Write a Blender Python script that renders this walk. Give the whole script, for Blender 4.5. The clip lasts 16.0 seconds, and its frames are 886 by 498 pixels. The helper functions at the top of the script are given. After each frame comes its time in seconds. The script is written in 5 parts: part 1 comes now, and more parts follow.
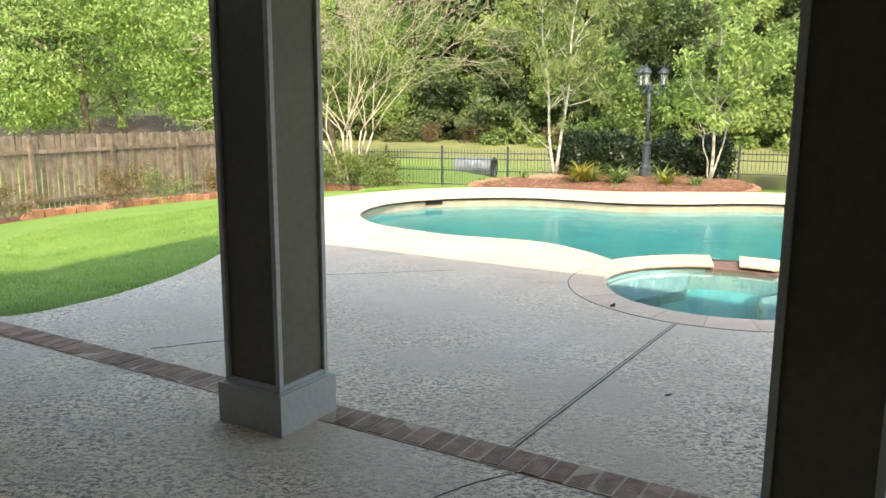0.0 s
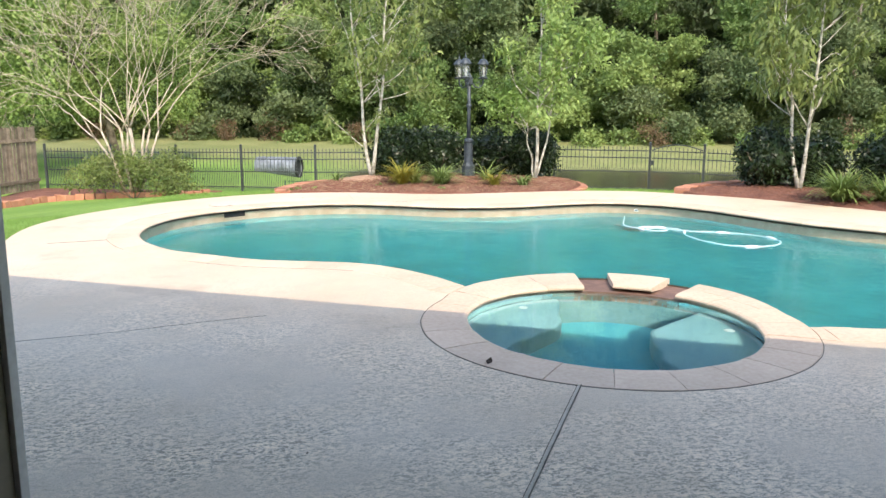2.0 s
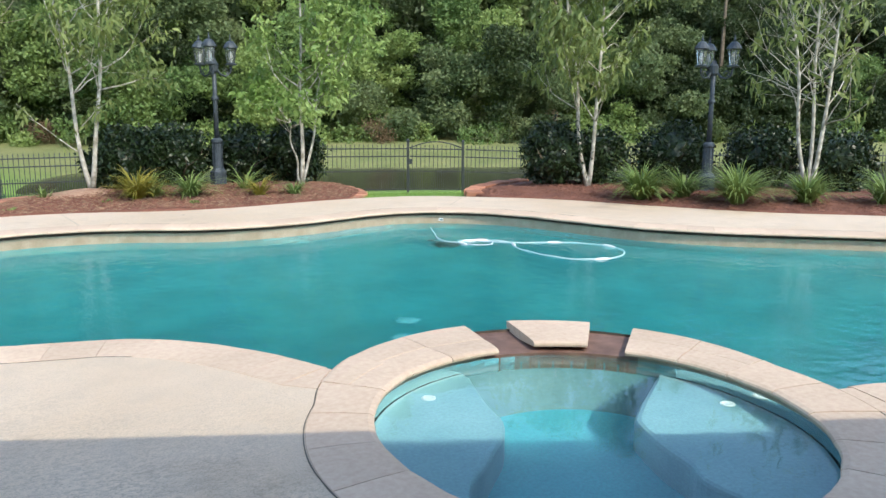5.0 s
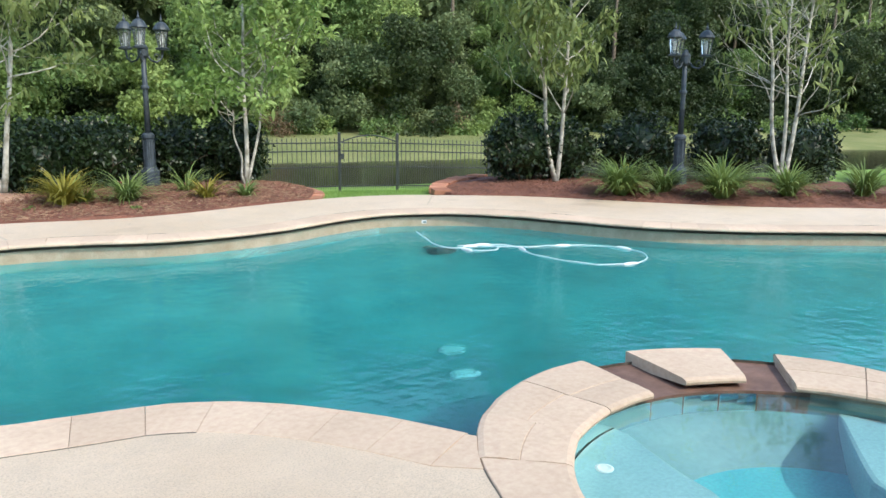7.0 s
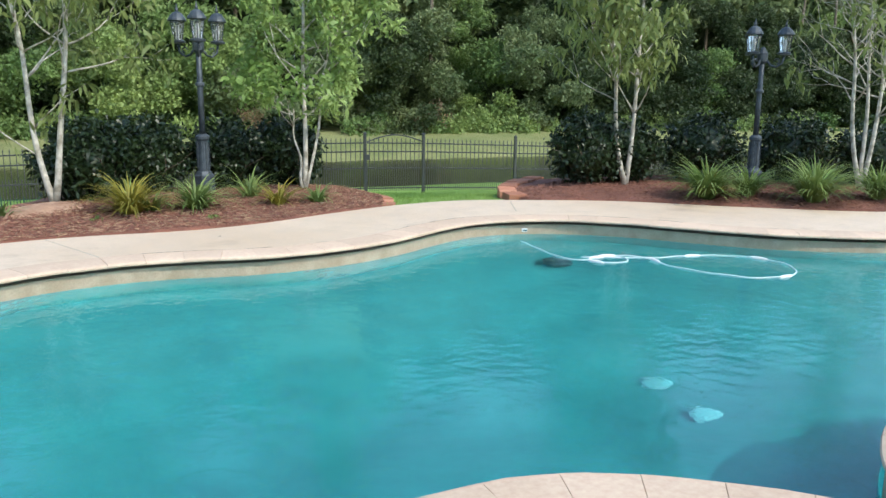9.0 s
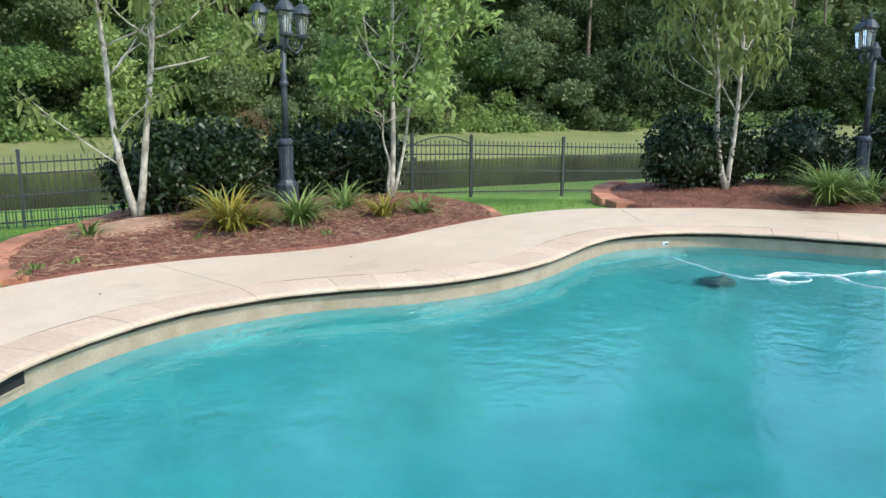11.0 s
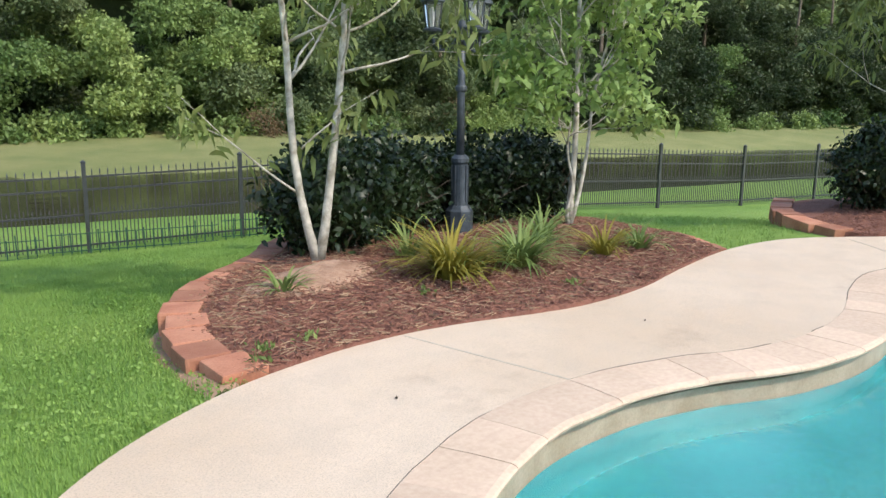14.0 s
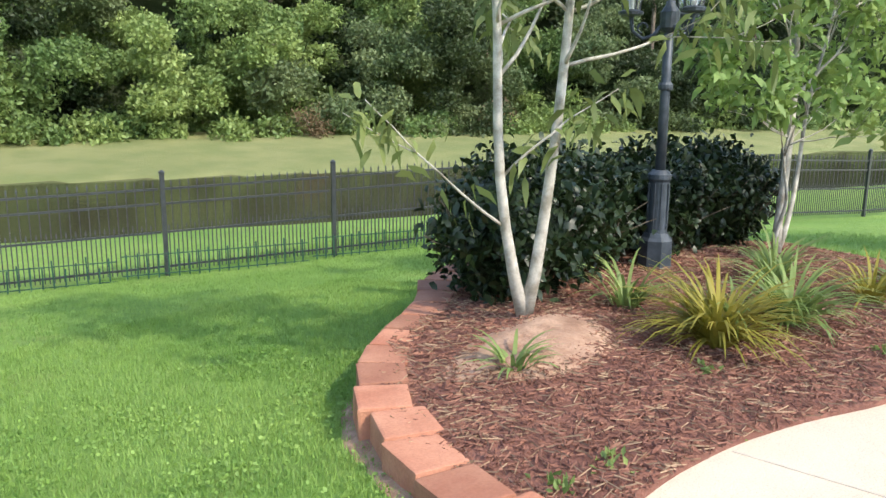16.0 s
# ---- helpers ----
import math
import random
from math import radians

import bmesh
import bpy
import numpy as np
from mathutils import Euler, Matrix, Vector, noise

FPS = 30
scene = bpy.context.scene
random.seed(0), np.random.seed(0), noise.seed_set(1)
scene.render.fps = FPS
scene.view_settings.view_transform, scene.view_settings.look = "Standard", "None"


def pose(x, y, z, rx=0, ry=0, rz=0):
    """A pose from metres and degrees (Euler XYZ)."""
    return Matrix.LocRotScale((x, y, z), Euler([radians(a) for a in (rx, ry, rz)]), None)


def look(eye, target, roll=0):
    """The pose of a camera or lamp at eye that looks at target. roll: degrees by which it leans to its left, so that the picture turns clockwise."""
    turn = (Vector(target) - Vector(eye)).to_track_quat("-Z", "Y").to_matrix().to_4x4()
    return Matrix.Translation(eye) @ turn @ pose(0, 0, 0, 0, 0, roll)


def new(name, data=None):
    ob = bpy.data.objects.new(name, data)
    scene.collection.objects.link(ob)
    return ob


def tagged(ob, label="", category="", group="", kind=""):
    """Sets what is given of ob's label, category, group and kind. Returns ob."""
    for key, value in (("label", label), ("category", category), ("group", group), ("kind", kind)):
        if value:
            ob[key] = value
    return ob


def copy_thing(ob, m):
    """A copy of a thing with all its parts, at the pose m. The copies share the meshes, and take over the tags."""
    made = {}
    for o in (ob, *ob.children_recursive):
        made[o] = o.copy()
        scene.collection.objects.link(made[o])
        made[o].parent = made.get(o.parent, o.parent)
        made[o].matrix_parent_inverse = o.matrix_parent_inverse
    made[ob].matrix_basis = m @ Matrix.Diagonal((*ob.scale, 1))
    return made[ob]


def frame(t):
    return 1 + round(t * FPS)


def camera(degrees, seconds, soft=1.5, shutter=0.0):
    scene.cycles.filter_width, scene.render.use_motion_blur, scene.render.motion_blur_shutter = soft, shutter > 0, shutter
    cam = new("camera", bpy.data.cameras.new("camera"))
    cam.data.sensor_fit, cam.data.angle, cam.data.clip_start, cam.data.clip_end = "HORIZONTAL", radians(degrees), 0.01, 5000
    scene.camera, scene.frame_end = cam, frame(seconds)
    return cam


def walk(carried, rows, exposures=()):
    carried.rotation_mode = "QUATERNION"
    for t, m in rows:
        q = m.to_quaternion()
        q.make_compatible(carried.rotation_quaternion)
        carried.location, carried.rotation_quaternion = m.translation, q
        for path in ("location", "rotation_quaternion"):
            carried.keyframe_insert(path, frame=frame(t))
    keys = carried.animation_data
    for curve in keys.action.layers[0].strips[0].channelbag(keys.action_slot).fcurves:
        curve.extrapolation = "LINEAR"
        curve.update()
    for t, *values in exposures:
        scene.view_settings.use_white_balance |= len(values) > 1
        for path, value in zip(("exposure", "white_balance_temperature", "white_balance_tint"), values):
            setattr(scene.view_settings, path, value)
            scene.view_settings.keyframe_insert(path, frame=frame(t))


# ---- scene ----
cam = camera(58.5, 16.0)
METRES, EYE, TILT, LEAN, TURN = 14.5, 1.57, 0.0, 0.0, 0.0
ROWS = [
    (0.0, 0.0, 0.0, 0.0, 0.05, -10.32, -0.25),
    (0.5, -0.0013, 0.0295, -0.0003, -3.16, -10.38, -0.22),
    (1.0, -0.0023, 0.0612, -0.0017, -6.41, -10.39, -0.28),
    (1.5, -0.0027, 0.0916, -0.0021, -10.18, -10.46, -0.27),
    (2.0, -0.0018, 0.1247, -0.0033, -14.19, -10.52, -0.28),
    (2.5, -0.0022, 0.1558, -0.0042, -18.12, -10.5, -0.24),
    (3.0, -0.0014, 0.1876, -0.0053, -22.78, -10.54, -0.32),
    (3.5, -0.0023, 0.217, -0.006, -26.14, -10.57, -0.31),
    (4.0, -0.0036, 0.2462, -0.0072, -29.88, -10.6, -0.34),
    (4.5, -0.0055, 0.2741, -0.0081, -32.98, -10.58, -0.43),
    (5.0, -0.0092, 0.3003, -0.0094, -35.34, -10.59, -0.38),
    (7.5, -0.0456, 0.4356, -0.0121, -45.43, -11.18, -0.54),
    (8.0, -0.0586, 0.4627, -0.0119, -46.38, -11.24, -0.59),
    (8.5, -0.0705, 0.4929, -0.0127, -47.05, -11.24, -0.64),
    (9.0, -0.0812, 0.5241, -0.0123, -47.41, -11.21, -0.66),
    (11.5, -0.1151, 0.6806, -0.0131, -50.28, -11.27, -0.44),
    (12.0, -0.1204, 0.7108, -0.0125, -51.0, -11.24, -0.47),
    (12.5, -0.1205, 0.7438, -0.0113, -51.51, -11.21, -0.5),
    (13.0, -0.121, 0.7758, -0.0108, -51.79, -11.21, -0.49),
    (13.5, -0.1206, 0.8088, -0.0092, -51.84, -11.42, -0.62),
    (14.0, -0.1206, 0.8435, -0.0083, -51.47, -11.46, -0.69),
    (14.5, -0.1165, 0.8784, -0.0086, -50.87, -11.5, -0.64),
    (15.0, -0.1115, 0.9125, -0.0084, -50.49, -11.55, -0.6),
    (15.5, -0.1061, 0.9464, -0.0095, -50.15, -11.59, -0.53),
    (16.0, -0.0952, 0.9802, -0.0094, -49.9, -11.57, -0.57),
]
EXPOSURES = [(0.0, 2.22, 8400, 9), (1.0, 2.14, 8200, 9), (2.0, 1.84, 7300, 11), (3.0, 1.62, 6900, 9), (4.0, 1.5, 6700, 7), (5.0, 1.41, 6600, 6), (7.5, 1.38, 6550, 5), (9.0, 1.34, 6450, 5), (11.5, 1.34, 6550, 6), (13.0, 1.34, 6700, 9), (14.5, 1.33, 6800, 10), (15.3, 1.46, 6800, 10), (16.0, 1.76, 6800, 10)]
walk(cam, [(t, pose(0, 0, EYE, TILT, LEAN, TURN) @ pose(METRES * x, METRES * y, METRES * z, 90 + pitch, roll, yaw)) for t, x, y, z, yaw, pitch, roll in ROWS], EXPOSURES)


# ---- world and sun ----
SUN_EL, SUN_DIR = radians(46), Vector((-0.05, 1.0, 0)).normalized()   # the way the light travels over the ground
world = bpy.data.worlds.new("world")
scene.world = world
world.use_nodes = True
_nt = world.node_tree
_sky = _nt.nodes.new("ShaderNodeTexSky")
_sky.sky_type = "NISHITA"
_sky.sun_disc = False
_sky.sun_elevation = SUN_EL
_sky.sun_rotation = math.atan2(-SUN_DIR.x, -SUN_DIR.y)
_nt.links.new(_sky.outputs[0], _nt.nodes["Background"].inputs[0])
_nt.nodes["Background"].inputs[1].default_value = 0.15
sun = new("sun", bpy.data.lights.new("sun", "SUN"))
sun.data.energy, sun.data.angle, sun.data.color = 1.24, radians(0.53), (1.0, 0.94, 0.84)
_toward = Vector((SUN_DIR.x * math.cos(SUN_EL), SUN_DIR.y * math.cos(SUN_EL), -math.sin(SUN_EL)))
sun.matrix_world = look((0, -30, 30), Vector((0, -30, 30)) + _toward)


# ---- materials ----
class Nodes:
    """A small builder for node materials in object or world coordinates."""
    def __init__(self, name, rough=0.7, metal=0.0, spec=0.5):
        self.m = bpy.data.materials.new(name)
        self.m.use_nodes = True
        self.t = self.m.node_tree
        self.b = self.t.nodes["Principled BSDF"]
        self.b.inputs["Roughness"].default_value = rough
        self.b.inputs["Metallic"].default_value = metal
        self.b.inputs["Specular IOR Level"].default_value = spec
        geo = self.t.nodes.new("ShaderNodeNewGeometry")
        self.pos = geo.outputs["Position"]
        self.island = geo.outputs["Random Per Island"]
        self.obrand = self.t.nodes.new("ShaderNodeObjectInfo").outputs["Random"]

    def link(self, a, b):
        self.t.links.new(a, b)

    def noise(self, scale, detail=4.0, rough=0.55, stretch=(1, 1, 1), distort=0.0):
        mp = self.t.nodes.new("ShaderNodeMapping")
        mp.inputs["Scale"].default_value = stretch
        self.link(self.pos, mp.inputs["Vector"])
        n = self.t.nodes.new("ShaderNodeTexNoise")
        n.inputs["Scale"].default_value = scale
        n.inputs["Detail"].default_value = detail
        n.inputs["Roughness"].default_value = rough
        n.inputs["Distortion"].default_value = distort
        self.link(mp.outputs[0], n.inputs["Vector"])
        return n.outputs["Fac"]

    def voronoi(self, scale, feature="F1"):
        n = self.t.nodes.new("ShaderNodeTexVoronoi")
        n.feature = feature
        n.inputs["Scale"].default_value = scale
        self.link(self.pos, n.inputs["Vector"])
        return n.outputs["Distance"]

    def ramp(self, fac, *stops):
        r = self.t.nodes.new("ShaderNodeValToRGB")
        el = r.color_ramp.elements
        while len(el) < len(stops):
            el.new(0.5)
        for e, (p, c) in zip(el, stops):
            e.position = p
            e.color = (*c, 1) if len(c) == 3 else c
        self.link(fac, r.inputs[0])
        return r.outputs[0]

    def grey(self, fac, lo, hi, a=0.0, b=1.0):
        r = self.t.nodes.new("ShaderNodeMapRange")
        for k, v in zip(("From Min", "From Max", "To Min", "To Max"), (lo, hi, a, b)):
            r.inputs[k].default_value = v
        self.link(fac, r.inputs["Value"])
        return r.outputs[0]

    def mix(self, fac, a, b, mode="MIX"):
        n = self.t.nodes.new("ShaderNodeMix")
        n.data_type, n.blend_type = "RGBA", mode
        for s, v in zip((n.inputs[0], n.inputs[6], n.inputs[7]), (fac, a, b)):
            if isinstance(v, (int, float)):
                s.default_value = v
            elif isinstance(v, tuple):
                s.default_value = (*v, 1)
            else:
                self.link(v, s)
        return n.outputs[2]

    def bump(self, h, strength, dist):
        n = self.t.nodes.new("ShaderNodeBump")
        n.inputs["Strength"].default_value = strength
        n.inputs["Distance"].default_value = dist
        self.link(h, n.inputs["Height"])
        if self.b.inputs["Normal"].is_linked:
            self.link(self.b.inputs["Normal"].links[0].from_socket, n.inputs["Normal"])
        self.link(n.outputs[0], self.b.inputs["Normal"])

    def color(self, c):
        if isinstance(c, tuple):
            self.b.inputs["Base Color"].default_value = (*c, 1)
        else:
            self.link(c, self.b.inputs["Base Color"])
        return self

    def rough(self, r):
        self.link(r, self.b.inputs["Roughness"])


def simple(name, c1, c2, scale=6.0, rough=0.7, metal=0.0, bump=0.3, dist=0.004, rand="", fine=None, spec=0.5, span=0.35, least=0.6):
    """Two colours mottled at two scales, with relief; rand: 'object' or 'island' varies single pieces."""
    n = Nodes(name, rough, metal, spec)
    base = n.ramp(n.noise(scale, 5), (0.5 - span / 2, c1), (0.5 + span / 2, c2))
    f = n.noise(fine or scale * 12, 4, 0.6)
    base = n.mix(0.35, base, n.ramp(f, (0.3, (0.35, 0.35, 0.35)), (0.7, (0.68, 0.68, 0.68))), "OVERLAY")
    if rand:
        r = n.obrand if rand == "object" else n.island
        base = n.mix(1.0, base, n.ramp(r, (0.0, (least, least, least)), (1.0, (1.05, 1.05, 1.05))), "MULTIPLY")
    n.color(base)
    if bump:
        n.bump(f, bump, dist)
    return n.m


def deck_material():
    n = Nodes("textured_deck_coating", 0.55, 0, 0.5)
    big = n.noise(0.55, 4)
    mid = n.noise(4.0, 4)
    base = n.ramp(big, (0.35, (0.62, 0.475, 0.335)), (0.62, (0.69, 0.55, 0.41)))
    base = n.mix(n.grey(mid, 0.42, 0.66, 0, 0.3), base, (0.50, 0.41, 0.31))
    lace = n.noise(40, 6, 0.66, (0.8, 1.2, 1), 1.0)
    fleck = n.noise(120, 3, 0.6)
    pit = n.grey(lace, 0.42, 0.57)
    south = n.t.nodes.new("ShaderNodeVectorMath")   # distance from the house, to fade the pits where sun falls
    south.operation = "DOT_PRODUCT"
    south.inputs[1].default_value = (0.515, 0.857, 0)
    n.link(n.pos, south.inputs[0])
    # range follows the porch shadow's edge: shade contrast put into the deck colour
    in_shade = n.grey(south.outputs["Value"], 3.5, 7.6, 1.0, 0.05)
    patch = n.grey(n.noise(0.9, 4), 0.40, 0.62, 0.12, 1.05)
    pit_amount = n.t.nodes.new("ShaderNodeMath")
    pit_amount.operation = "MULTIPLY"
    n.link(in_shade, pit_amount.inputs[0])
    n.link(patch, pit_amount.inputs[1])
    pit_amount = pit_amount.outputs[0]
    depth = n.mix(pit_amount, (1.0, 1.0, 1.0), n.ramp(pit, (0, (0.26, 0.24, 0.21)), (0.42, (1.0, 0.99, 0.97)), (1, (1.6, 1.6, 1.58))))
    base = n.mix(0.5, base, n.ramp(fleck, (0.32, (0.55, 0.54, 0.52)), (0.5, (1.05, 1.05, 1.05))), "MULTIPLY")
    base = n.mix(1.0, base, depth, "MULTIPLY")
    rust = n.grey(n.noise(0.8, 5, 0.65), 0.58, 0.74, 0, 0.55)
    base = n.mix(rust, base, (0.30, 0.20, 0.12))
    n.color(base)
    n.bump(lace, 0.8, 0.008)
    return n.m


def grass_ground():
    n = Nodes("mown_lawn", 0.85, 0, 0.2)
    c = n.ramp(n.noise(0.35, 5), (0.35, (0.20, 0.34, 0.07)), (0.65, (0.30, 0.44, 0.105)))
    c = n.mix(n.grey(n.noise(9, 5, 0.7), 0.35, 0.7, 0, 0.5), c, (0.11, 0.22, 0.035))
    c = n.mix(n.grey(n.noise(1.3, 5, 0.7), 0.55, 0.75, 0, 0.5), c, (0.27, 0.26, 0.09))
    far = n.t.nodes.new("ShaderNodeVectorMath")   # rough, drier grass on the banks beyond the fence
    far.operation = "DOT_PRODUCT"
    far.inputs[1].default_value = (0.405, 0.914, 0)
    n.link(n.pos, far.inputs[0])
    c = n.mix(n.grey(far.outputs["Value"], 30, 38, 0, 0.85), c, n.ramp(n.noise(0.5, 4), (0.35, (0.19, 0.195, 0.08)), (0.65, (0.28, 0.26, 0.12))))
    n.color(c)
    n.bump(n.noise(70, 3, 0.7), 1.0, 0.03)
    return n.m


def water_material(name, tint, ior, bump, dist, scale):
    m = bpy.data.materials.new(name)
    m.use_nodes = True
    t = m.node_tree
    b = t.nodes["Principled BSDF"]
    b.inputs["Base Color"].default_value = (*tint, 1)
    b.inputs["Roughness"].default_value = 0.02
    b.inputs["IOR"].default_value = ior
    b.inputs["Transmission Weight"].default_value = 1.0
    geo = t.nodes.new("ShaderNodeNewGeometry")
    nz = t.nodes.new("ShaderNodeTexNoise")
    nz.inputs["Scale"].default_value = scale
    nz.inputs["Detail"].default_value = 3
    t.links.new(geo.outputs["Position"], nz.inputs["Vector"])
    bp = t.nodes.new("ShaderNodeBump")
    bp.inputs["Strength"].default_value = bump
    bp.inputs["Distance"].default_value = dist
    t.links.new(nz.outputs["Fac"], bp.inputs["Height"])
    t.links.new(bp.outputs[0], b.inputs["Normal"])
    return m


M_DECK = deck_material()
M_LAWN = grass_ground()
M_COPING = simple("cast_stone_coping", (0.56, 0.41, 0.29), (0.68, 0.51, 0.375), 2.2, 0.75, rand="object", bump=0.3, dist=0.004, fine=30, least=0.90, span=0.55)
M_BRICK = simple("weathered_brick", (0.25, 0.135, 0.095), (0.52, 0.34, 0.245), 11.0, 0.85, rand="object", bump=0.8, dist=0.008, fine=70, least=0.6, span=0.45)
M_MORTAR = simple("mortar", (0.30, 0.27, 0.23), (0.42, 0.38, 0.33), 8, 0.9, bump=0.5)
M_WALLBLOCK = simple("terracotta_block", (0.42, 0.16, 0.09), (0.58, 0.27, 0.16), 4.0, 0.85, rand="object", bump=0.5, dist=0.006, fine=70)
M_MULCH = simple("red_mulch_bed", (0.12, 0.045, 0.03), (0.27, 0.115, 0.075), 3.0, 0.9, bump=1.0, dist=0.03, fine=28, span=0.5)
M_CHIP = simple("mulch_chip", (0.14, 0.05, 0.035), (0.34, 0.16, 0.10), 14.0, 0.9, rand="island", bump=0.3, fine=90, span=0.5)
M_STRAW = simple("pale_pine_straw", (0.26, 0.15, 0.085), (0.46, 0.32, 0.20), 9.0, 0.85, rand="island", bump=0.2, fine=90, span=0.5)
M_PLASTER = simple("pool_plaster", (0.008, 0.185, 0.212), (0.016, 0.24, 0.266), 2.2, 0.6, bump=0.1, fine=40)
M_TILE = simple("waterline_tile", (0.36, 0.28, 0.19), (0.46, 0.37, 0.27), 6.0, 0.4, bump=0.1)
M_TAUPE = simple("taupe_column_paint", (0.125, 0.108, 0.077), (0.15, 0.13, 0.095), 2.0, 0.5, bump=0.08, dist=0.002)
M_TRIM = simple("pale_grey_trim_paint", (0.42, 0.42, 0.41), (0.47, 0.47, 0.46), 3.0, 0.45, bump=0.08, dist=0.002)
M_WALL = simple("beige_wall_render", (0.15, 0.125, 0.095), (0.19, 0.16, 0.12), 3.0, 0.85)
M_CEIL = simple("ceiling_paint", (0.50, 0.49, 0.46), (0.56, 0.55, 0.52), 2.0, 0.7, bump=0.05)
M_ROOF = simple("grey_shingles", (0.09, 0.085, 0.08), (0.15, 0.14, 0.13), 9.0, 0.95, bump=0.6)
M_WOOD = simple("weathered_fence_wood", (0.17, 0.125, 0.085), (0.33, 0.255, 0.18), 5.0, 0.85, rand="object", bump=0.4, fine=40)
M_IRON = simple("black_fence_metal", (0.04, 0.043, 0.047), (0.07, 0.075, 0.08), 20, 0.33, 0.25, bump=0.1, dist=0.001)
M_LAMP = simple("dark_slate_lamp_metal", (0.035, 0.045, 0.055), (0.07, 0.085, 0.10), 14, 0.5, 0.25, bump=0.15, dist=0.001)
M_BARK = simple("pale_magnolia_bark", (0.22, 0.20, 0.15), (0.58, 0.54, 0.46), 11, 0.85, bump=0.4, dist=0.004)
M_BARK_D = simple("dark_bark", (0.10, 0.075, 0.05), (0.19, 0.15, 0.11), 6, 0.9, bump=0.6, dist=0.01)
M_TWIG = simple("bare_crepe_myrtle_bark", (0.33, 0.26, 0.19), (0.54, 0.45, 0.35), 5, 0.8, bump=0.2)
M_POOLWATER = water_material("pool_water", (0.80, 0.97, 0.98), 1.33, 0.2, 0.03, 9.0)
M_SPAWATER = water_material("spa_water", (0.80, 0.96, 0.97), 1.33, 0.05, 0.02, 5.0)


def leaf_material(name, dark, light, scale=0.6, rough=0.55, trans=0.35):
    n = Nodes(name, rough, 0, 0.4)
    c = n.ramp(n.noise(scale, 4, 0.6), (0.3, dark), (0.7, light))
    c = n.mix(0.5, c, n.ramp(n.island, (0, (0.5, 0.55, 0.45)), (1, (1.25, 1.2, 1.1))), "MULTIPLY")
    n.color(c)
    tr = n.t.nodes.new("ShaderNodeBsdfTranslucent")
    n.link(c, tr.inputs["Color"])
    mx = n.t.nodes.new("ShaderNodeMixShader")
    mx.inputs[0].default_value = trans
    out = n.t.nodes["Material Output"]
    n.link(n.b.outputs[0], mx.inputs[1])
    n.link(tr.outputs[0], mx.inputs[2])
    n.link(mx.outputs[0], out.inputs["Surface"])
    return n.m


M_WOODS = leaf_material("woodland_foliage", (0.065, 0.14, 0.038), (0.26, 0.345, 0.11), 0.22)
M_LEAF_Y = leaf_material("yellow_green_magnolia_leaf", (0.11, 0.155, 0.045), (0.29, 0.34, 0.11), 1.2)
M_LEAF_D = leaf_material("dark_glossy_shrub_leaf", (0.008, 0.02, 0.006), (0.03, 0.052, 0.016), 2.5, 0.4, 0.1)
M_LEAF_B = leaf_material("bright_spring_leaf", (0.18, 0.29, 0.07), (0.42, 0.52, 0.19), 0.5)
M_BLADE = leaf_material("strappy_green_leaf", (0.11, 0.19, 0.045), (0.30, 0.38, 0.125), 2.0)
M_BLADE_Y = leaf_material("yellowing_strappy_leaf", (0.20, 0.20, 0.03), (0.40, 0.33, 0.06), 2.0)
M_GRASS = leaf_material("grass_blade", (0.175, 0.32, 0.065), (0.33, 0.48, 0.125), 0.8)


# ---- plan ----
U, V = Vector((0.857, -0.515, 0)).normalized(), Vector((0.515, 0.857, 0)).normalized()   # along the house, and out from it
W, N = Vector((0.914, -0.405, 0)).normalized(), Vector((0.405, 0.914, 0)).normalized()   # along the metal fence, and beyond it
SPA, SPA_OUT, COPING = Vector((2.46, 6.74)), 1.345, 0.32
WATER, SPA_WATER, POND = -0.17, -0.062, -1.5


def spa_in(a):
    """The spa's inner radius towards an angle."""
    return 1.01 + 0.085 * max(0.0, math.cos(a - radians(85)))


def spa_out(a):
    """The radius of the spa coping's outer edge, which is broad towards the pool."""
    return max(SPA_OUT, 1.20 + 0.43 * math.cos(a - radians(68)))


def spa_arc(rule, a0, a1, n, d=0.0):
    """Points round the spa by one of its two radii, moved out by d."""
    return [SPA + Vector((math.cos(a), math.sin(a))) * (rule(a) + d) for a in (a0 + (a1 - a0) * k / n for k in range(n + 1))]


def spa_covers(p, d=0.0):
    q = p - SPA
    return q.length < spa_out(math.atan2(q.y, q.x)) + d


def house(u, v, z=0.0):
    return U * u + V * v + Vector((0, 0, z))


def spline(points, steps=8, closed=False):
    """Points of a smooth curve through the given ones."""
    p = [Vector(q) for q in points]
    out, n = [], len(p)
    for i in range(n if closed else n - 1):
        a, b, c, d = (p[(i + k) % n] if closed else p[min(max(i + k, 0), n - 1)] for k in (-1, 0, 1, 2))
        for s in range(steps):
            f = s / steps
            out.append(0.5 * ((2 * b) + (c - a) * f + (2 * a - 5 * b + 4 * c - d) * f * f + (3 * b - a - 3 * c + d) * f ** 3))
    if not closed:
        out.append(p[-1].copy())
    return out


def even(curve, step):
    """The same curve, with points at even distances."""
    total = [0.0]
    for a, b in zip(curve, curve[1:]):
        total.append(total[-1] + (b - a).length)
    count = max(2, round(total[-1] / step))
    out, j = [], 0
    for k in range(count + 1):
        s = total[-1] * k / count
        while j < len(total) - 2 and total[j + 1] < s:
            j += 1
        f = (s - total[j]) / max(1e-9, total[j + 1] - total[j])
        out.append(curve[j].lerp(curve[j + 1], min(1.0, f)))
    return out


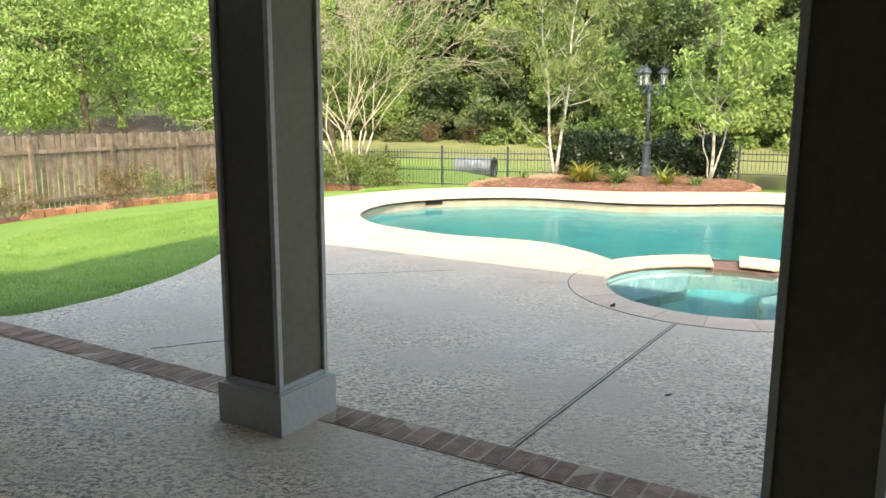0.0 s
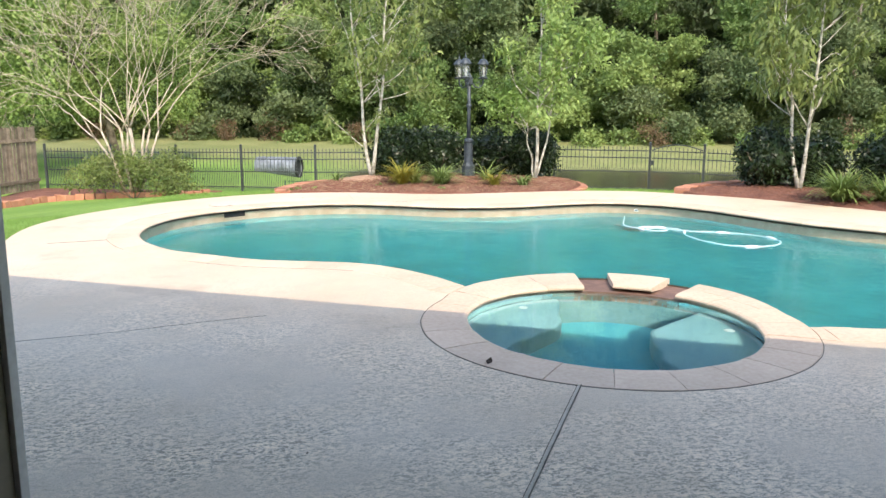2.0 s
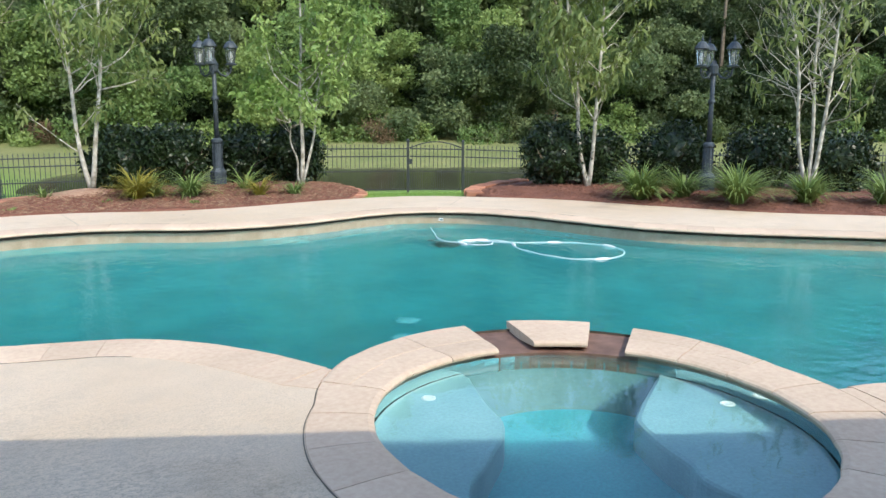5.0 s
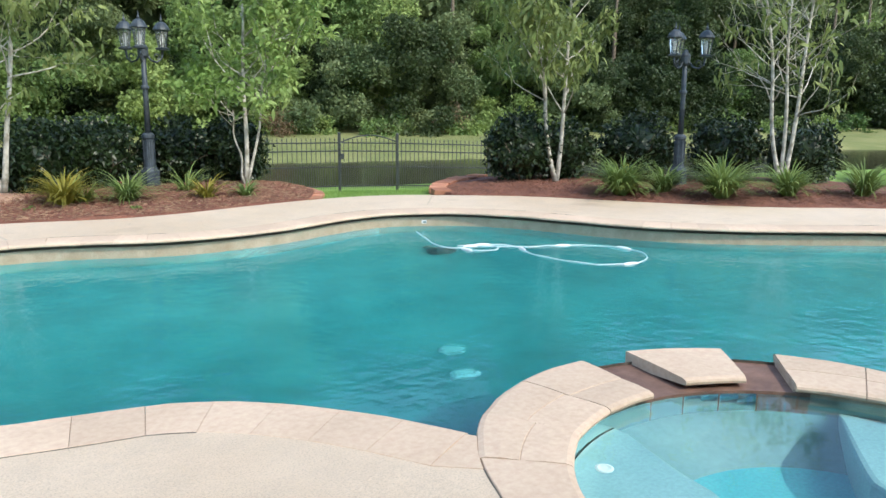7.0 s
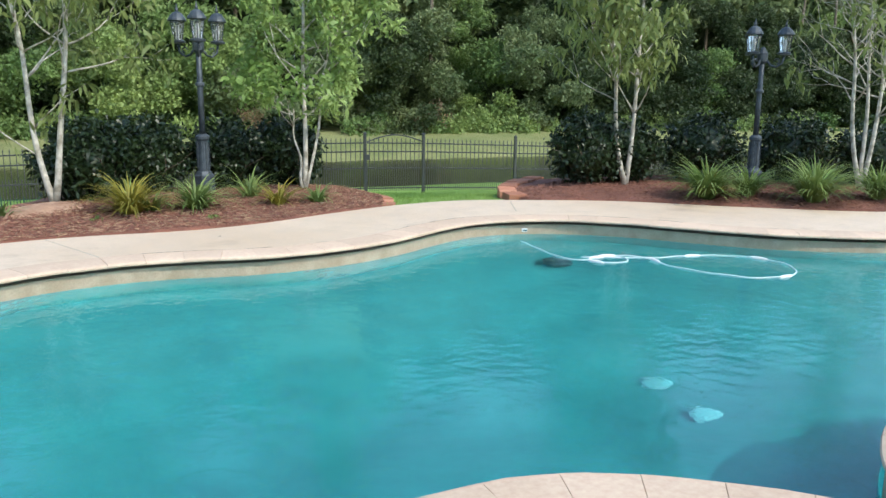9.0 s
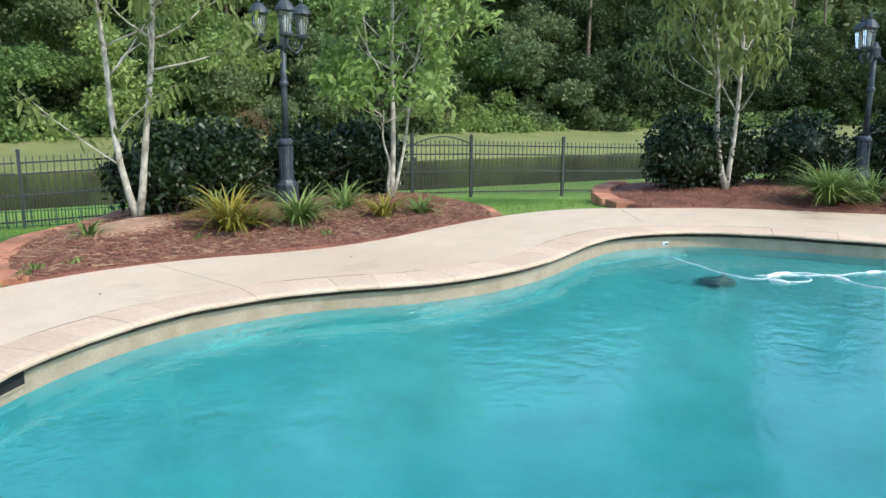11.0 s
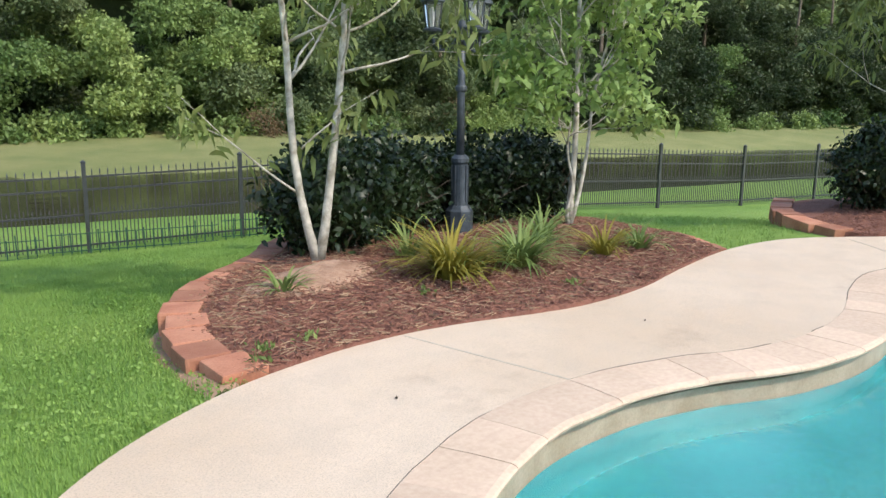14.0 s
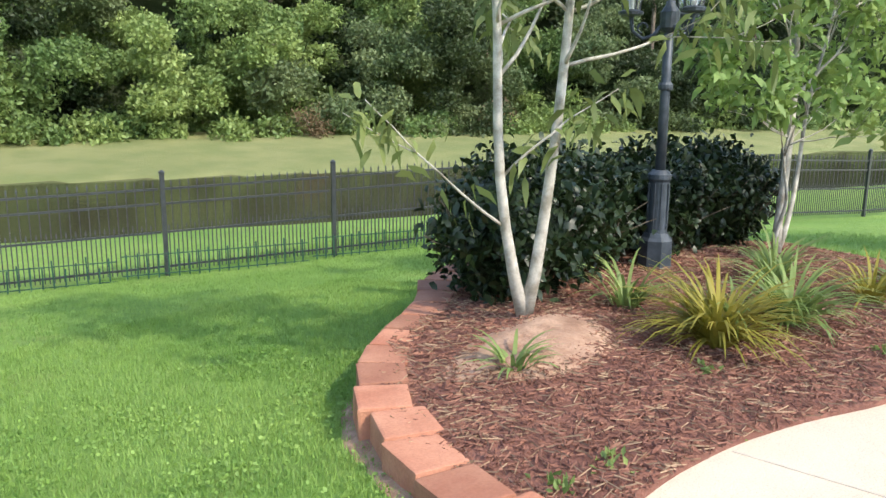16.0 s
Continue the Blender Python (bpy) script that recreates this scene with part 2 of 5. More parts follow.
def beside(curve, d):
    """The curve moved d to the left of its run."""
    out = []
    for i, p in enumerate(curve):
        t = (curve[min(i + 1, len(curve) - 1)] - curve[max(i - 1, 0)]).normalized()
        out.append(p + Vector((-t.y, t.x)) * d)
    return out


def arc(c, r, a0, a1, n):
    return [c + Vector((math.cos(a0 + (a1 - a0) * k / n), math.sin(a0 + (a1 - a0) * k / n))) * r for k in range(n + 1)]


def inside(p, poly):
    x, y, hit = p[0], p[1], False
    for a, b in zip(poly, poly[-1:] + poly[:-1]):
        if (a[1] > y) != (b[1] > y) and x < (b[0] - a[0]) * (y - a[1]) / (b[1] - a[1]) + a[0]:
            hit = not hit
    return hit


def gap(p, poly):
    """The distance from p to the polygon's outline."""
    a = np.array([(q[0], q[1]) for q in poly])
    b = np.roll(a, -1, axis=0)
    ab, ap = b - a, np.array((p[0], p[1])) - a
    f = np.clip((ap * ab).sum(1) / np.maximum(1e-9, (ab * ab).sum(1)), 0, 1)
    return float(np.sqrt(((ap - ab * f[:, None]) ** 2).sum(1).min()))


# the pool's edge, from where it leaves the spa, along the near side, round the far side and back to the spa
SHORE = even(spline([(1.79, 7.89), (1.57, 8.47), (1.3, 8.92), (1.0, 9.2), (0.6, 9.37), (0.1, 9.58), (-0.4, 9.95), (-0.879, 10.433), (-1.206, 11.189),
                     (-1.218, 12.018), (-0.936, 12.802), (-0.44, 13.3), (0.193, 13.663), (0.962, 13.85), (1.623, 13.777), (2.145, 13.569), (2.642, 13.261), (3.269, 13.048),
                     (3.996, 13.0), (4.863, 13.12), (5.48, 13.095), (6.119, 12.722), (6.541, 12.092), (6.815, 11.233), (7.088, 10.497), (7.576, 9.785), (8.196, 9.148),
                     (9.025, 8.322), (9.8, 7.2), (10.0, 6.0), (9.2, 4.9), (7.8, 4.6), (6.2, 5.15), (5.0, 5.85), (4.4, 6.08), (3.725, 6.315)]), 0.1)
while spa_covers(SHORE[0]):
    SHORE.pop(0)
while spa_covers(SHORE[-1]):
    SHORE.pop()
_a1 = math.atan2(SHORE[0].y - SPA.y, SHORE[0].x - SPA.x)
_a2 = math.atan2(SHORE[-1].y - SPA.y, SHORE[-1].x - SPA.x)
POOL = SHORE + spa_arc(spa_out, _a2, _a1, 30)[1:-1]
RIM = beside(SHORE, COPING)
while spa_covers(RIM[0]):
    RIM.pop(0)
while spa_covers(RIM[-1]):
    RIM.pop()
_b1 = math.atan2(RIM[0].y - SPA.y, RIM[0].x - SPA.x)
_b2 = math.atan2(RIM[-1].y - SPA.y, RIM[-1].x - SPA.x)
HOLE = RIM + spa_arc(spa_out, _b2, _b1 - 2 * math.pi, 40)
_left = spline([house(-9.0, 3.15).xy, (-4.3, 6.25), (-3.35, 5.72), (-2.88, 6.17), (-2.63, 6.72), (-2.45, 7.39), (-2.38, 8.4), (-2.5, 10.2), (-2.6, 12.0), (-2.3, 13.1), (-1.5, 14.15),
                (-0.5, 14.95), (0.35, 15.27), (1.1, 15.32), (1.64, 15.25), (2.11, 15.1), (2.58, 14.88), (3.04, 14.72), (3.73, 14.64),
                (4.6, 14.68), (5.65, 14.66), (6.59, 14.4), (7.3, 13.8), (8.1, 12.9), (8.75, 11.6), (9.5, 10.35), (10.6, 9.2), (11.6, 7.6), (12.0, 5.5), (11.4, 3.2)], 6)
OUTLINE = _left + [house(11, 0).xy, house(11, -4).xy, house(-9, -4).xy]


def part(name, bm, material, parent=None, label="", smooth=False):
    """One mesh object out of a bmesh, under its thing."""
    me = bpy.data.meshes.new(name)
    bmesh.ops.recalc_face_normals(bm, faces=bm.faces)
    bm.to_mesh(me)
    bm.free()
    return piece(name, me, material, parent, label, smooth)


def piece(name, me, material, parent=None, label="", smooth=False):
    if not me.materials:
        me.materials.append(material)
    if smooth:
        me.polygons.foreach_set("use_smooth", [True] * len(me.polygons))
    ob = new(name, me)
    if parent:
        ob.parent = parent
    if label:
        ob["label"] = label
    return ob


def raw(name, verts, faces, material, parent=None, label="", smooth=False):
    me = bpy.data.meshes.new(name)
    me.from_pydata([tuple(v) for v in verts], [], faces)
    me.update()
    return piece(name, me, material, parent, label, smooth)


def empty(name, m, label, category, group="", kind=""):
    ob = new(name)
    ob.empty_display_size = 0.1
    ob.matrix_world = m
    return tagged(ob, label, category, group, kind)


def box(bm, x0, y0, z0, x1, y1, z1, bevel=0.0):
    r = bmesh.ops.create_cube(bm, size=1.0, matrix=Matrix.LocRotScale(((x0 + x1) / 2, (y0 + y1) / 2, (z0 + z1) / 2), None, (x1 - x0, y1 - y0, z1 - z0)))
    if bevel:
        es = list({e for v in r["verts"] for e in v.link_edges})
        bmesh.ops.bevel(bm, geom=es, offset=bevel, segments=2, profile=0.7, affect="EDGES")
    return bm


def boxed(name, dims, material, parent=None, m=None, bevel=0.0, label=""):
    ob = part(name, box(bmesh.new(), *dims, bevel), material, parent, label)
    if m is not None:
        ob.matrix_local = m
    return ob


def lathe(bm, profile, n=16, x=0.0, y=0.0, flute=0):
    """A turned shape from (radius, height) pairs, closed at its ends."""
    rings = [[bm.verts.new((x + r * math.cos(2 * math.pi * k / n), y + r * math.sin(2 * math.pi * k / n), z)) for k in range(n)] for r, z in profile]
    for a, b in zip(rings, rings[1:]):
        for k in range(n):
            bm.faces.new((a[k], a[(k + 1) % n], b[(k + 1) % n], b[k]))
    bm.faces.new(rings[0][::-1])
    bm.faces.new(rings[-1])
    return bm


def tube(bm, path, radii, n=6):
    """A round, tapering limb along a path of points."""
    rings = []
    for i, p in enumerate(path):
        t = (path[min(i + 1, len(path) - 1)] - path[max(i - 1, 0)]).normalized()
        a = t.orthogonal().normalized() if i == 0 else (a - t * a.dot(t)).normalized()
        b = t.cross(a)
        rings.append([bm.verts.new(p + (a * math.cos(2 * math.pi * k / n) + b * math.sin(2 * math.pi * k / n)) * radii[i]) for k in range(n)])
    for r, q in zip(rings, rings[1:]):
        for k in range(n):
            bm.faces.new((r[k], r[(k + 1) % n], q[(k + 1) % n], q[k]))
    bm.faces.new(rings[0][::-1])
    bm.faces.new(rings[-1])
    return bm


def slab(name, outer, holes, z0, z1, material, parent=None, label=""):
    """A flat slab with straight sides out of an outline and its holes."""
    from mathutils.geometry import tessellate_polygon
    loops = [[Vector((p[0], p[1], 0)) for p in q] for q in (outer, *holes)]
    flat = [p for q in loops for p in q]
    tris = tessellate_polygon(loops)
    n = len(flat)
    verts = [(p.x, p.y, z1) for p in flat] + [(p.x, p.y, z0) for p in flat]
    faces = []
    for t in tris:
        a, b, c = (flat[i] for i in t)
        t = t if (b - a).cross(c - a).z > 0 else t[::-1]
        faces += [tuple(t), tuple(i + n for i in t[::-1])]
    base = 0
    for q in loops:
        for k in range(len(q)):
            i, j = base + k, base + (k + 1) % len(q)
            faces.append((i, j, j + n, i + n))
        base += len(q)
    me = bpy.data.meshes.new(name)
    me.from_pydata(verts, [], faces)
    bm = bmesh.new()
    bm.from_mesh(me)
    bpy.data.meshes.remove(me)
    return part(name, bm, material, parent, label)


# ---- terrain: one sheet, from the lawn over the pond's bed to the horizon ----
DECKISH = [p for i, p in enumerate(OUTLINE) if i % 3 == 0 or i > len(OUTLINE) - 5]


def lawn(x, y):
    """The height of the ground."""
    n, w = N.x * x + N.y * y, W.x * x + W.y * y
    if inside((x, y), DECKISH):
        d = gap((x, y), DECKISH)
        return -0.05 - 0.35 * min(1, d / 0.6) - (2.6 if d > 0.6 and (inside((x, y), POOL) or gap((x, y), POOL) < 0.5 or (Vector((x, y)) - SPA).length < 1.8) else 0)
    d = gap((x, y), DECKISH) if abs(x) < 60 and abs(y) < 60 else 40
    h = -0.035 - 0.107 * min(d, 8.5) + 0.06 * math.exp(-((d - 1.1) / 0.9) ** 2)
    if d > 8.5:
        h -= 0.02 * min(d - 8.5, 3)
    if n > 24:
        f = min(1, max(0, (n - 24) / 8))
        pond = min(1, max(0, (w + 12) / 4)) if n < 45 else 1
        bed = -1.5 - 0.9 * max(0, 1 - abs((n - 34.1) / 5.3) ** 2) + (0.12 * max(0, abs(n - 34.1) - 5.3) if abs(n - 34.1) > 5.3 else 0)
        h = h + (max(bed, -2.4) - h) * min(1, f * 1.6) * pond if n < 47 else -0.75 + 0.02 * min(n - 47, 40)
        if n >= 38.4 and n < 47:
            h = -1.5 + 0.75 * (n - 38.4) / 8.6 if pond > 0.5 else h
    return h + 0.02 * noise.noise(Vector((x * 0.5, y * 0.5, 0)))


def axis(lo, hi, fine_lo, fine_hi, step, grow=1.22):
    out, s, p = [], step, fine_lo
    while p > lo:
        s *= grow
        p -= s
        out.append(p)
    out = out[::-1]
    k = int((fine_hi - fine_lo) / step)
    out += [fine_lo + step * i for i in range(k + 1)]
    s, p = step, fine_lo + step * k
    while p < hi:
        s *= grow
        p += s
        out.append(p)
    return out


_xs, _ys = axis(-900, 900, -10, 18, 0.3), axis(-900, 900, 4, 30, 0.3, 1.12)
_verts = [(x, y, lawn(x, y)) for y in _ys for x in _xs]
_nx = len(_xs)
_faces = [(j * _nx + i, j * _nx + i + 1, (j + 1) * _nx + i + 1, (j + 1) * _nx + i) for j in range(len(_ys) - 1) for i in range(_nx - 1)]
tagged(raw("ground", _verts, _faces, M_LAWN, smooth=True), "green mown lawn sloping down to a pond", "lawn", kind="structure")

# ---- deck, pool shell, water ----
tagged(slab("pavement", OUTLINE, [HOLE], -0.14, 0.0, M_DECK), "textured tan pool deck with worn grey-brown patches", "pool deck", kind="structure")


def pool_floor(x, y):
    """The floor's height: it falls gently away from the walls."""
    f = min(1.0, gap((x, y), POOL) / 2.0) if inside((x, y), POOL) else 0.0
    return -0.58 - 0.5 * f * f * (3 - 2 * f)


def pool_shell():
    """Wall with the tile band, cove and floor, all one basin."""
    rings = []
    inner = [Vector((p.x, p.y)) for p in POOL]
    n = len(inner)
    def inset(d):
        """The outline moved inwards by d; it runs clockwise."""
        out = []
        for i in range(n):
            t = (inner[(i + 3) % n] - inner[i - 3]).normalized()
            out.append(inner[i] + Vector((t.y, -t.x)) * d)
        return out
    lev = [(-0.055, -0.068), (-0.03, -0.068), (-0.03, -0.25)]
    verts, faces = [], []
    for d, z in lev:
        rings.append([(p.x, p.y, z) for p in inset(d)])
    for r in rings:
        verts += r
    faces = [(k * n + i, k * n + (i + 1) % n, (k + 1) * n + (i + 1) % n, (k + 1) * n + i) for k in range(2) for i in range(n)]
    tile = raw("tile_band", verts, faces, M_TILE)
    verts = []
    lev = [(-0.03, -0.25), (-0.02, -0.27), (0.0, -0.8)]
    for d, z in lev:
        verts += [(p.x, p.y, z) for p in inset(d)]
    faces = [(k * n + i, k * n + (i + 1) % n, (k + 1) * n + (i + 1) % n, (k + 1) * n + i) for k in range(len(lev) - 1) for i in range(n)]
    wall = raw("basin_wall", verts, faces, M_PLASTER, smooth=True)
    step, keep, verts = 0.15, {}, []
    x0, y0 = min(p.x for p in inner) - 0.3, min(p.y for p in inner) - 0.3
    for j in range(int((max(p.y for p in inner) - y0 + 0.3) / step) + 1):
        for i in range(int((max(p.x for p in inner) - x0 + 0.3) / step) + 1):
            x, y = x0 + i * step, y0 + j * step
            if inside((x, y), inner) or gap((x, y), inner) < 0.22:
                keep[i, j] = len(verts)
                verts.append((x, y, pool_floor(x, y)))
    quads = [[keep.get(k) for k in ((i, j), (i + 1, j), (i + 1, j + 1), (i, j + 1))] for i, j in keep]
    fl = raw("basin_floor", verts, [q for q in quads if None not in q], M_PLASTER, smooth=True)
    # dirty recessed joint, its colour also darkened for the coping lip's shadow
    verts = []
    for d, z in ((-0.055, -0.03), (-0.055, -0.09)):
        verts += [(p.x, p.y, z) for p in inset(d)]
    joint = raw("lip_joint", verts, [(i, (i + 1) % n, n + (i + 1) % n, n + i) for i in range(n)], simple("shaded_lip_joint", (0.05, 0.04, 0.03), (0.12, 0.10, 0.08), 14, 0.9))
    return tile, wall, fl, joint


_pool = empty("swimming_pool", pose(3.5, 10.5, -1.5), "freeform swimming pool with turquoise plaster and tan tile band", "swimming pool", kind="structure")
for _o in pool_shell():
    _o.parent = _pool
    _o.matrix_parent_inverse = _pool.matrix_world.inverted()
_w = slab("water", POOL, [], WATER - 1.15, WATER, M_POOLWATER)
_w.visible_shadow = False
tagged(_w, "clear turquoise pool water with small ripples", "water", kind="structure")
# ---- house: porch columns, beam, ceiling, roof, walls ----
HOUSE = pose(0, 0, 0, 0, 0, math.degrees(math.atan2(U.y, U.x)))


def in_house(u, v, z=0.0):
    return HOUSE @ pose(u, v, z)


def porch_column(m, h=2.55):
    """A square panelled column: core, corner boards, end boards, plinth and its cap."""
    c = empty("porch_column", m, "taupe panelled porch column with pale grey plinth on the patio", "column", "porch columns")
    boxed("core_panel", (-0.162, -0.162, 0.2, 0.162, 0.162, h), M_TAUPE, c, label="dark taupe recessed panel")
    for sx in (-1, 1):
        for sy in (-1, 1):
            bm = bmesh.new()
            box(bm, 0.152 if sx > 0 else -0.18, 0.152 if sy > 0 else -0.18, 0.2,
                0.18 if sx > 0 else -0.152, 0.18 if sy > 0 else -0.152, h, 0.003)
            part("corner_board", bm, M_TRIM, c)
    for k in range(4):
        bm = box(bmesh.new(), -0.1515, -0.176, 0.213, 0.1515, -0.15, 0.236, 0.003)
        part("bottom_board", bm, M_TRIM, c).matrix_local = pose(0, 0, 0, 0, 0, 90 * k)
    bm = box(bmesh.new(), -0.208, -0.208, 0.0, 0.208, 0.208, 0.206, 0.004)
    part("plinth", bm, M_TRIM, c, "pale grey plinth board")
    bm = box(bmesh.new(), -0.19, -0.19, 0.2, 0.19, 0.19, 0.213, 0.005)
    part("plinth_cap", bm, M_TRIM, c)
    boxed("capital", (-0.195, -0.195, h - 0.12, 0.195, 0.195, h), M_TRIM, c, bevel=0.006)
    return c


_col = porch_column(in_house(-2.695, 2.86))
for _u in (-6.1, -0.175, 2.31, 4.82, 7.33):
    copy_thing(_col, in_house(_u, 2.86))


def struct_box(name, dims, mat, label, category):
    return tagged(boxed(name, dims, mat, m=HOUSE.copy(), bevel=0.0), label, category, kind="structure")


struct_box("porch_beam", (-6.3, 2.66, 2.55, 10.9, 3.06, 2.85), M_TRIM, "pale grey porch beam on the columns", "beam")
struct_box("ceiling", (-5.0, -2.1, 2.85, 10.9, 3.4, 2.9), M_CEIL, "painted porch ceiling", "ceiling")
struct_box("wall_south", (-5.655, -2.35, 0, 10.9, -2.1, 2.95), M_WALL, "beige rendered house wall behind the porch", "wall")
# added out of view: keeps sky light off the columns' near faces
struct_box("wall_west", (-5.9, -2.35, 0, -5.66, 2.3, 2.85), M_WALL, "unseen beige wall added at the porch end to block sky light", "wall")
struct_box("wall_east", (10.9, -2.35, 0, 11.15, 3.06, 2.95), M_WALL, "beige rendered house wall", "wall")
bm = bmesh.new()
for _z in (0.0, 0.12):
    for _u, _v, _h in ((-5.74, 4.49, 2.9), (11.5, 4.49, 2.9), (11.5, -2.5, 4.6), (-5.74, -2.5, 4.6)):
        bm.verts.new((_u, _v, _h + _z))
bm.verts.ensure_lookup_table()
for _f in ((0, 1, 2, 3), (4, 5, 6, 7), (0, 1, 5, 4), (1, 2, 6, 5), (2, 3, 7, 6), (3, 0, 4, 7)):
    bm.faces.new([bm.verts[i] for i in _f])
_roof = part("roof", bm, M_ROOF)
_roof.matrix_world = HOUSE
tagged(_roof, "grey shingled porch roof", "roof", kind="structure")
struct_box("fascia", (-5.74, 4.49, 2.82, 11.5, 4.52, 3.04), M_TRIM, "pale grey fascia board", "fascia")
boxed("gable_wall", (-5.2, -2.35, 2.95, 11.1, -2.2, 4.5), M_WALL, m=HOUSE.copy())["kind"] = "structure"

# ---- deck details: joints, cracks, leaves ----
M_JOINT = simple("dirty_joint", (0.10, 0.085, 0.07), (0.20, 0.18, 0.15), 14, 0.95, spec=0.05)
M_SEAL = simple("pale_joint_strip", (0.48, 0.41, 0.32), (0.58, 0.50, 0.40), 14, 0.95, spec=0.05)
M_DRYLEAF = simple("dry_leaf", (0.04, 0.025, 0.015), (0.10, 0.06, 0.035), 30, 0.8)


def strip(name, points, width, z, mat, label, wobble=0.0, closed=False):
    """A thin ribbon let into the deck along a curve."""
    pts = even(spline(points, 6), 0.06) if not closed else points
    verts, faces = [], []
    for i, p in enumerate(pts):
        t = (pts[min(i + 1, len(pts) - 1)] - pts[max(i - 1, 0)]).normalized()
        s = Vector((-t.y, t.x))
        o = s * wobble * noise.noise(Vector((p.x * 6, p.y * 6, 0)))
        w = width * (1 + (0.5 * noise.noise(Vector((p.x * 9, p.y * 9, 3))) if wobble else 0))
        for q in (p + o + s * w / 2, p + o - s * w / 2):
            verts += [(q.x, q.y, z), (q.x, q.y, z - 0.02)]
    for i in range(len(pts) - 1):
        a = 4 * i
        faces += [(a, a + 2, a + 6, a + 4), (a, a + 4, a + 5, a + 1), (a + 2, a + 3, a + 7, a + 6)]
    return tagged(raw(name, verts, faces, mat), label, "joint", kind="structure")


_j0, _j1 = Vector((0.3, 3.42)), Vector((1.74, 5.66))
strip("trim_joint", [_j0, _j1], 0.012, 0.003, M_SEAL, "pale sealed control joint across the deck")
_s = Vector((0.009, -0.006))
strip("trim_joint", [_j0 + _s, _j1 + _s], 0.006, 0.0035, M_JOINT, "dark edge of a control joint", 0.002)
strip("trim_joint", [_j0 - _s, _j1 - _s], 0.0018, 0.0035, M_JOINT, "dark edge of a control joint", 0.002)
strip("trim_joint", [(-1.5, 7.2), (-0.9, 7.28), (-0.36, 7.4), (0.1, 7.48)], 0.0025, 0.002, M_JOINT, "fine control joint across the deck", 0.004)
strip("trim_joint", [(1.66, 15.22), (1.66, 14.08)], 0.012, 0.003, M_SEAL, "control joint across the far deck")
strip("trim_joint", [(7.0, 13.9), (6.35, 13.3)], 0.012, 0.003, M_SEAL, "control joint across the far deck")
strip("trim_joint", [(-2.1, 11.0), (-1.5, 11.1)], 0.008, 0.003, M_JOINT, "control joint across the deck", 0.004)
strip("trim_crack", [(0.3, 3.2), (0.16, 3.12), (0.08, 3.07), (-0.03, 2.98), (-0.2, 2.8)], 0.006, 0.003, M_JOINT, "thin crack in the patio slab", 0.01)
strip("trim_crack", [(-1.9, 4.95), (-1.4, 5.15), (-1.1, 5.1)], 0.005, 0.003, M_JOINT, "thin crack in the deck", 0.01)
strip("trim_joint", spa_arc(spa_out, _b2, _b1 - 2 * math.pi, 90, 0.006), 0.005, 0.003, M_JOINT, "dark joint round the spa coping", 0.004, True)
_seam = beside(SHORE, COPING + 0.004)[8:-8]
for _i0, _i1, _w in ((4, 22, 0.005), (30, 38, 0.003), (47, 62, 0.0035), (66, 78, 0.003), (82, 97, 0.004), (101, 104, 0.004), (112, 131, 0.005), (134, 147, 0.007), (152, 160, 0.004), (170, 200, 0.004), (206, 260, 0.004)):
    if len(_seam[_i0:_i1]) > 2:   # the joint shows only where its filler has gone
        strip("trim_joint", _seam[_i0:_i1], _w, 0.002, M_JOINT, "broken dark joint between coping and deck", 0.012, True)


def dry_leaf(x, y, s, turn):
    bm = bmesh.new()
    k = [(-1, 0, 0.1), (-0.3, 0.38, 0.25), (0.4, 0.3, 0.2), (1, 0, 0.35), (0.4, -0.32, 0.12), (-0.3, -0.36, 0.08)]
    v = [bm.verts.new((a * s, b * s, c * s)) for a, b, c in k]
    for q in ((0, 1, 5), (1, 2, 4, 5), (2, 3, 4)):
        bm.faces.new([v[i] for i in q])
    bmesh.ops.solidify(bm, geom=bm.faces[:], thickness=0.003)
    ob = part("fallen_leaf", bm, M_DRYLEAF)
    ob.matrix_world = pose(x, y, 0.004, 0, 0, turn)
    return tagged(ob, "dark curled dry leaf lying on the deck", "leaf", "fallen leaves")


for _x, _y, _s2, _t in ((1.24, 4.13, 0.03, 20), (1.35, 6.1, 0.05, 60), (-0.34, 4.3, 0.012, 0), (0.9, 14.6, 0.018, 40), (-0.43, 13.84, 0.02, 80), (2.9, 14.25, 0.016, 10), (0.2, 5.1, 0.012, 70)):
    dry_leaf(_x, _y, _s2, _t)

# ---- spa ----
M_SPATILE = simple("grey_brown_spa_tile", (0.24, 0.21, 0.16), (0.34, 0.30, 0.24), 8, 0.4, bump=0.1)
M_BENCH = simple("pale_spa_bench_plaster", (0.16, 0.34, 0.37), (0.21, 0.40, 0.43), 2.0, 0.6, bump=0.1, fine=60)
# darker plaster for wall and cove: their shade is put into the colour
M_SPAWALL = simple("shaded_spa_wall_plaster", (0.07, 0.19, 0.215), (0.10, 0.24, 0.265), 3, 0.6, bump=0.1)
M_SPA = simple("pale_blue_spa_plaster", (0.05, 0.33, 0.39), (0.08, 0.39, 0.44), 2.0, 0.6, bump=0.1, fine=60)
M_SPILL = simple("brown_spillway_stone", (0.13, 0.07, 0.05), (0.24, 0.14, 0.10), 9, 0.6, bump=0.4)
M_WHITE = simple("white_plastic", (0.70, 0.70, 0.68), (0.80, 0.80, 0.78), 8, 0.35, bump=0.05)
M_HOSE = simple("pale_floating_hose", (0.50, 0.62, 0.62), (0.60, 0.70, 0.70), 8, 0.4, bump=0.05)
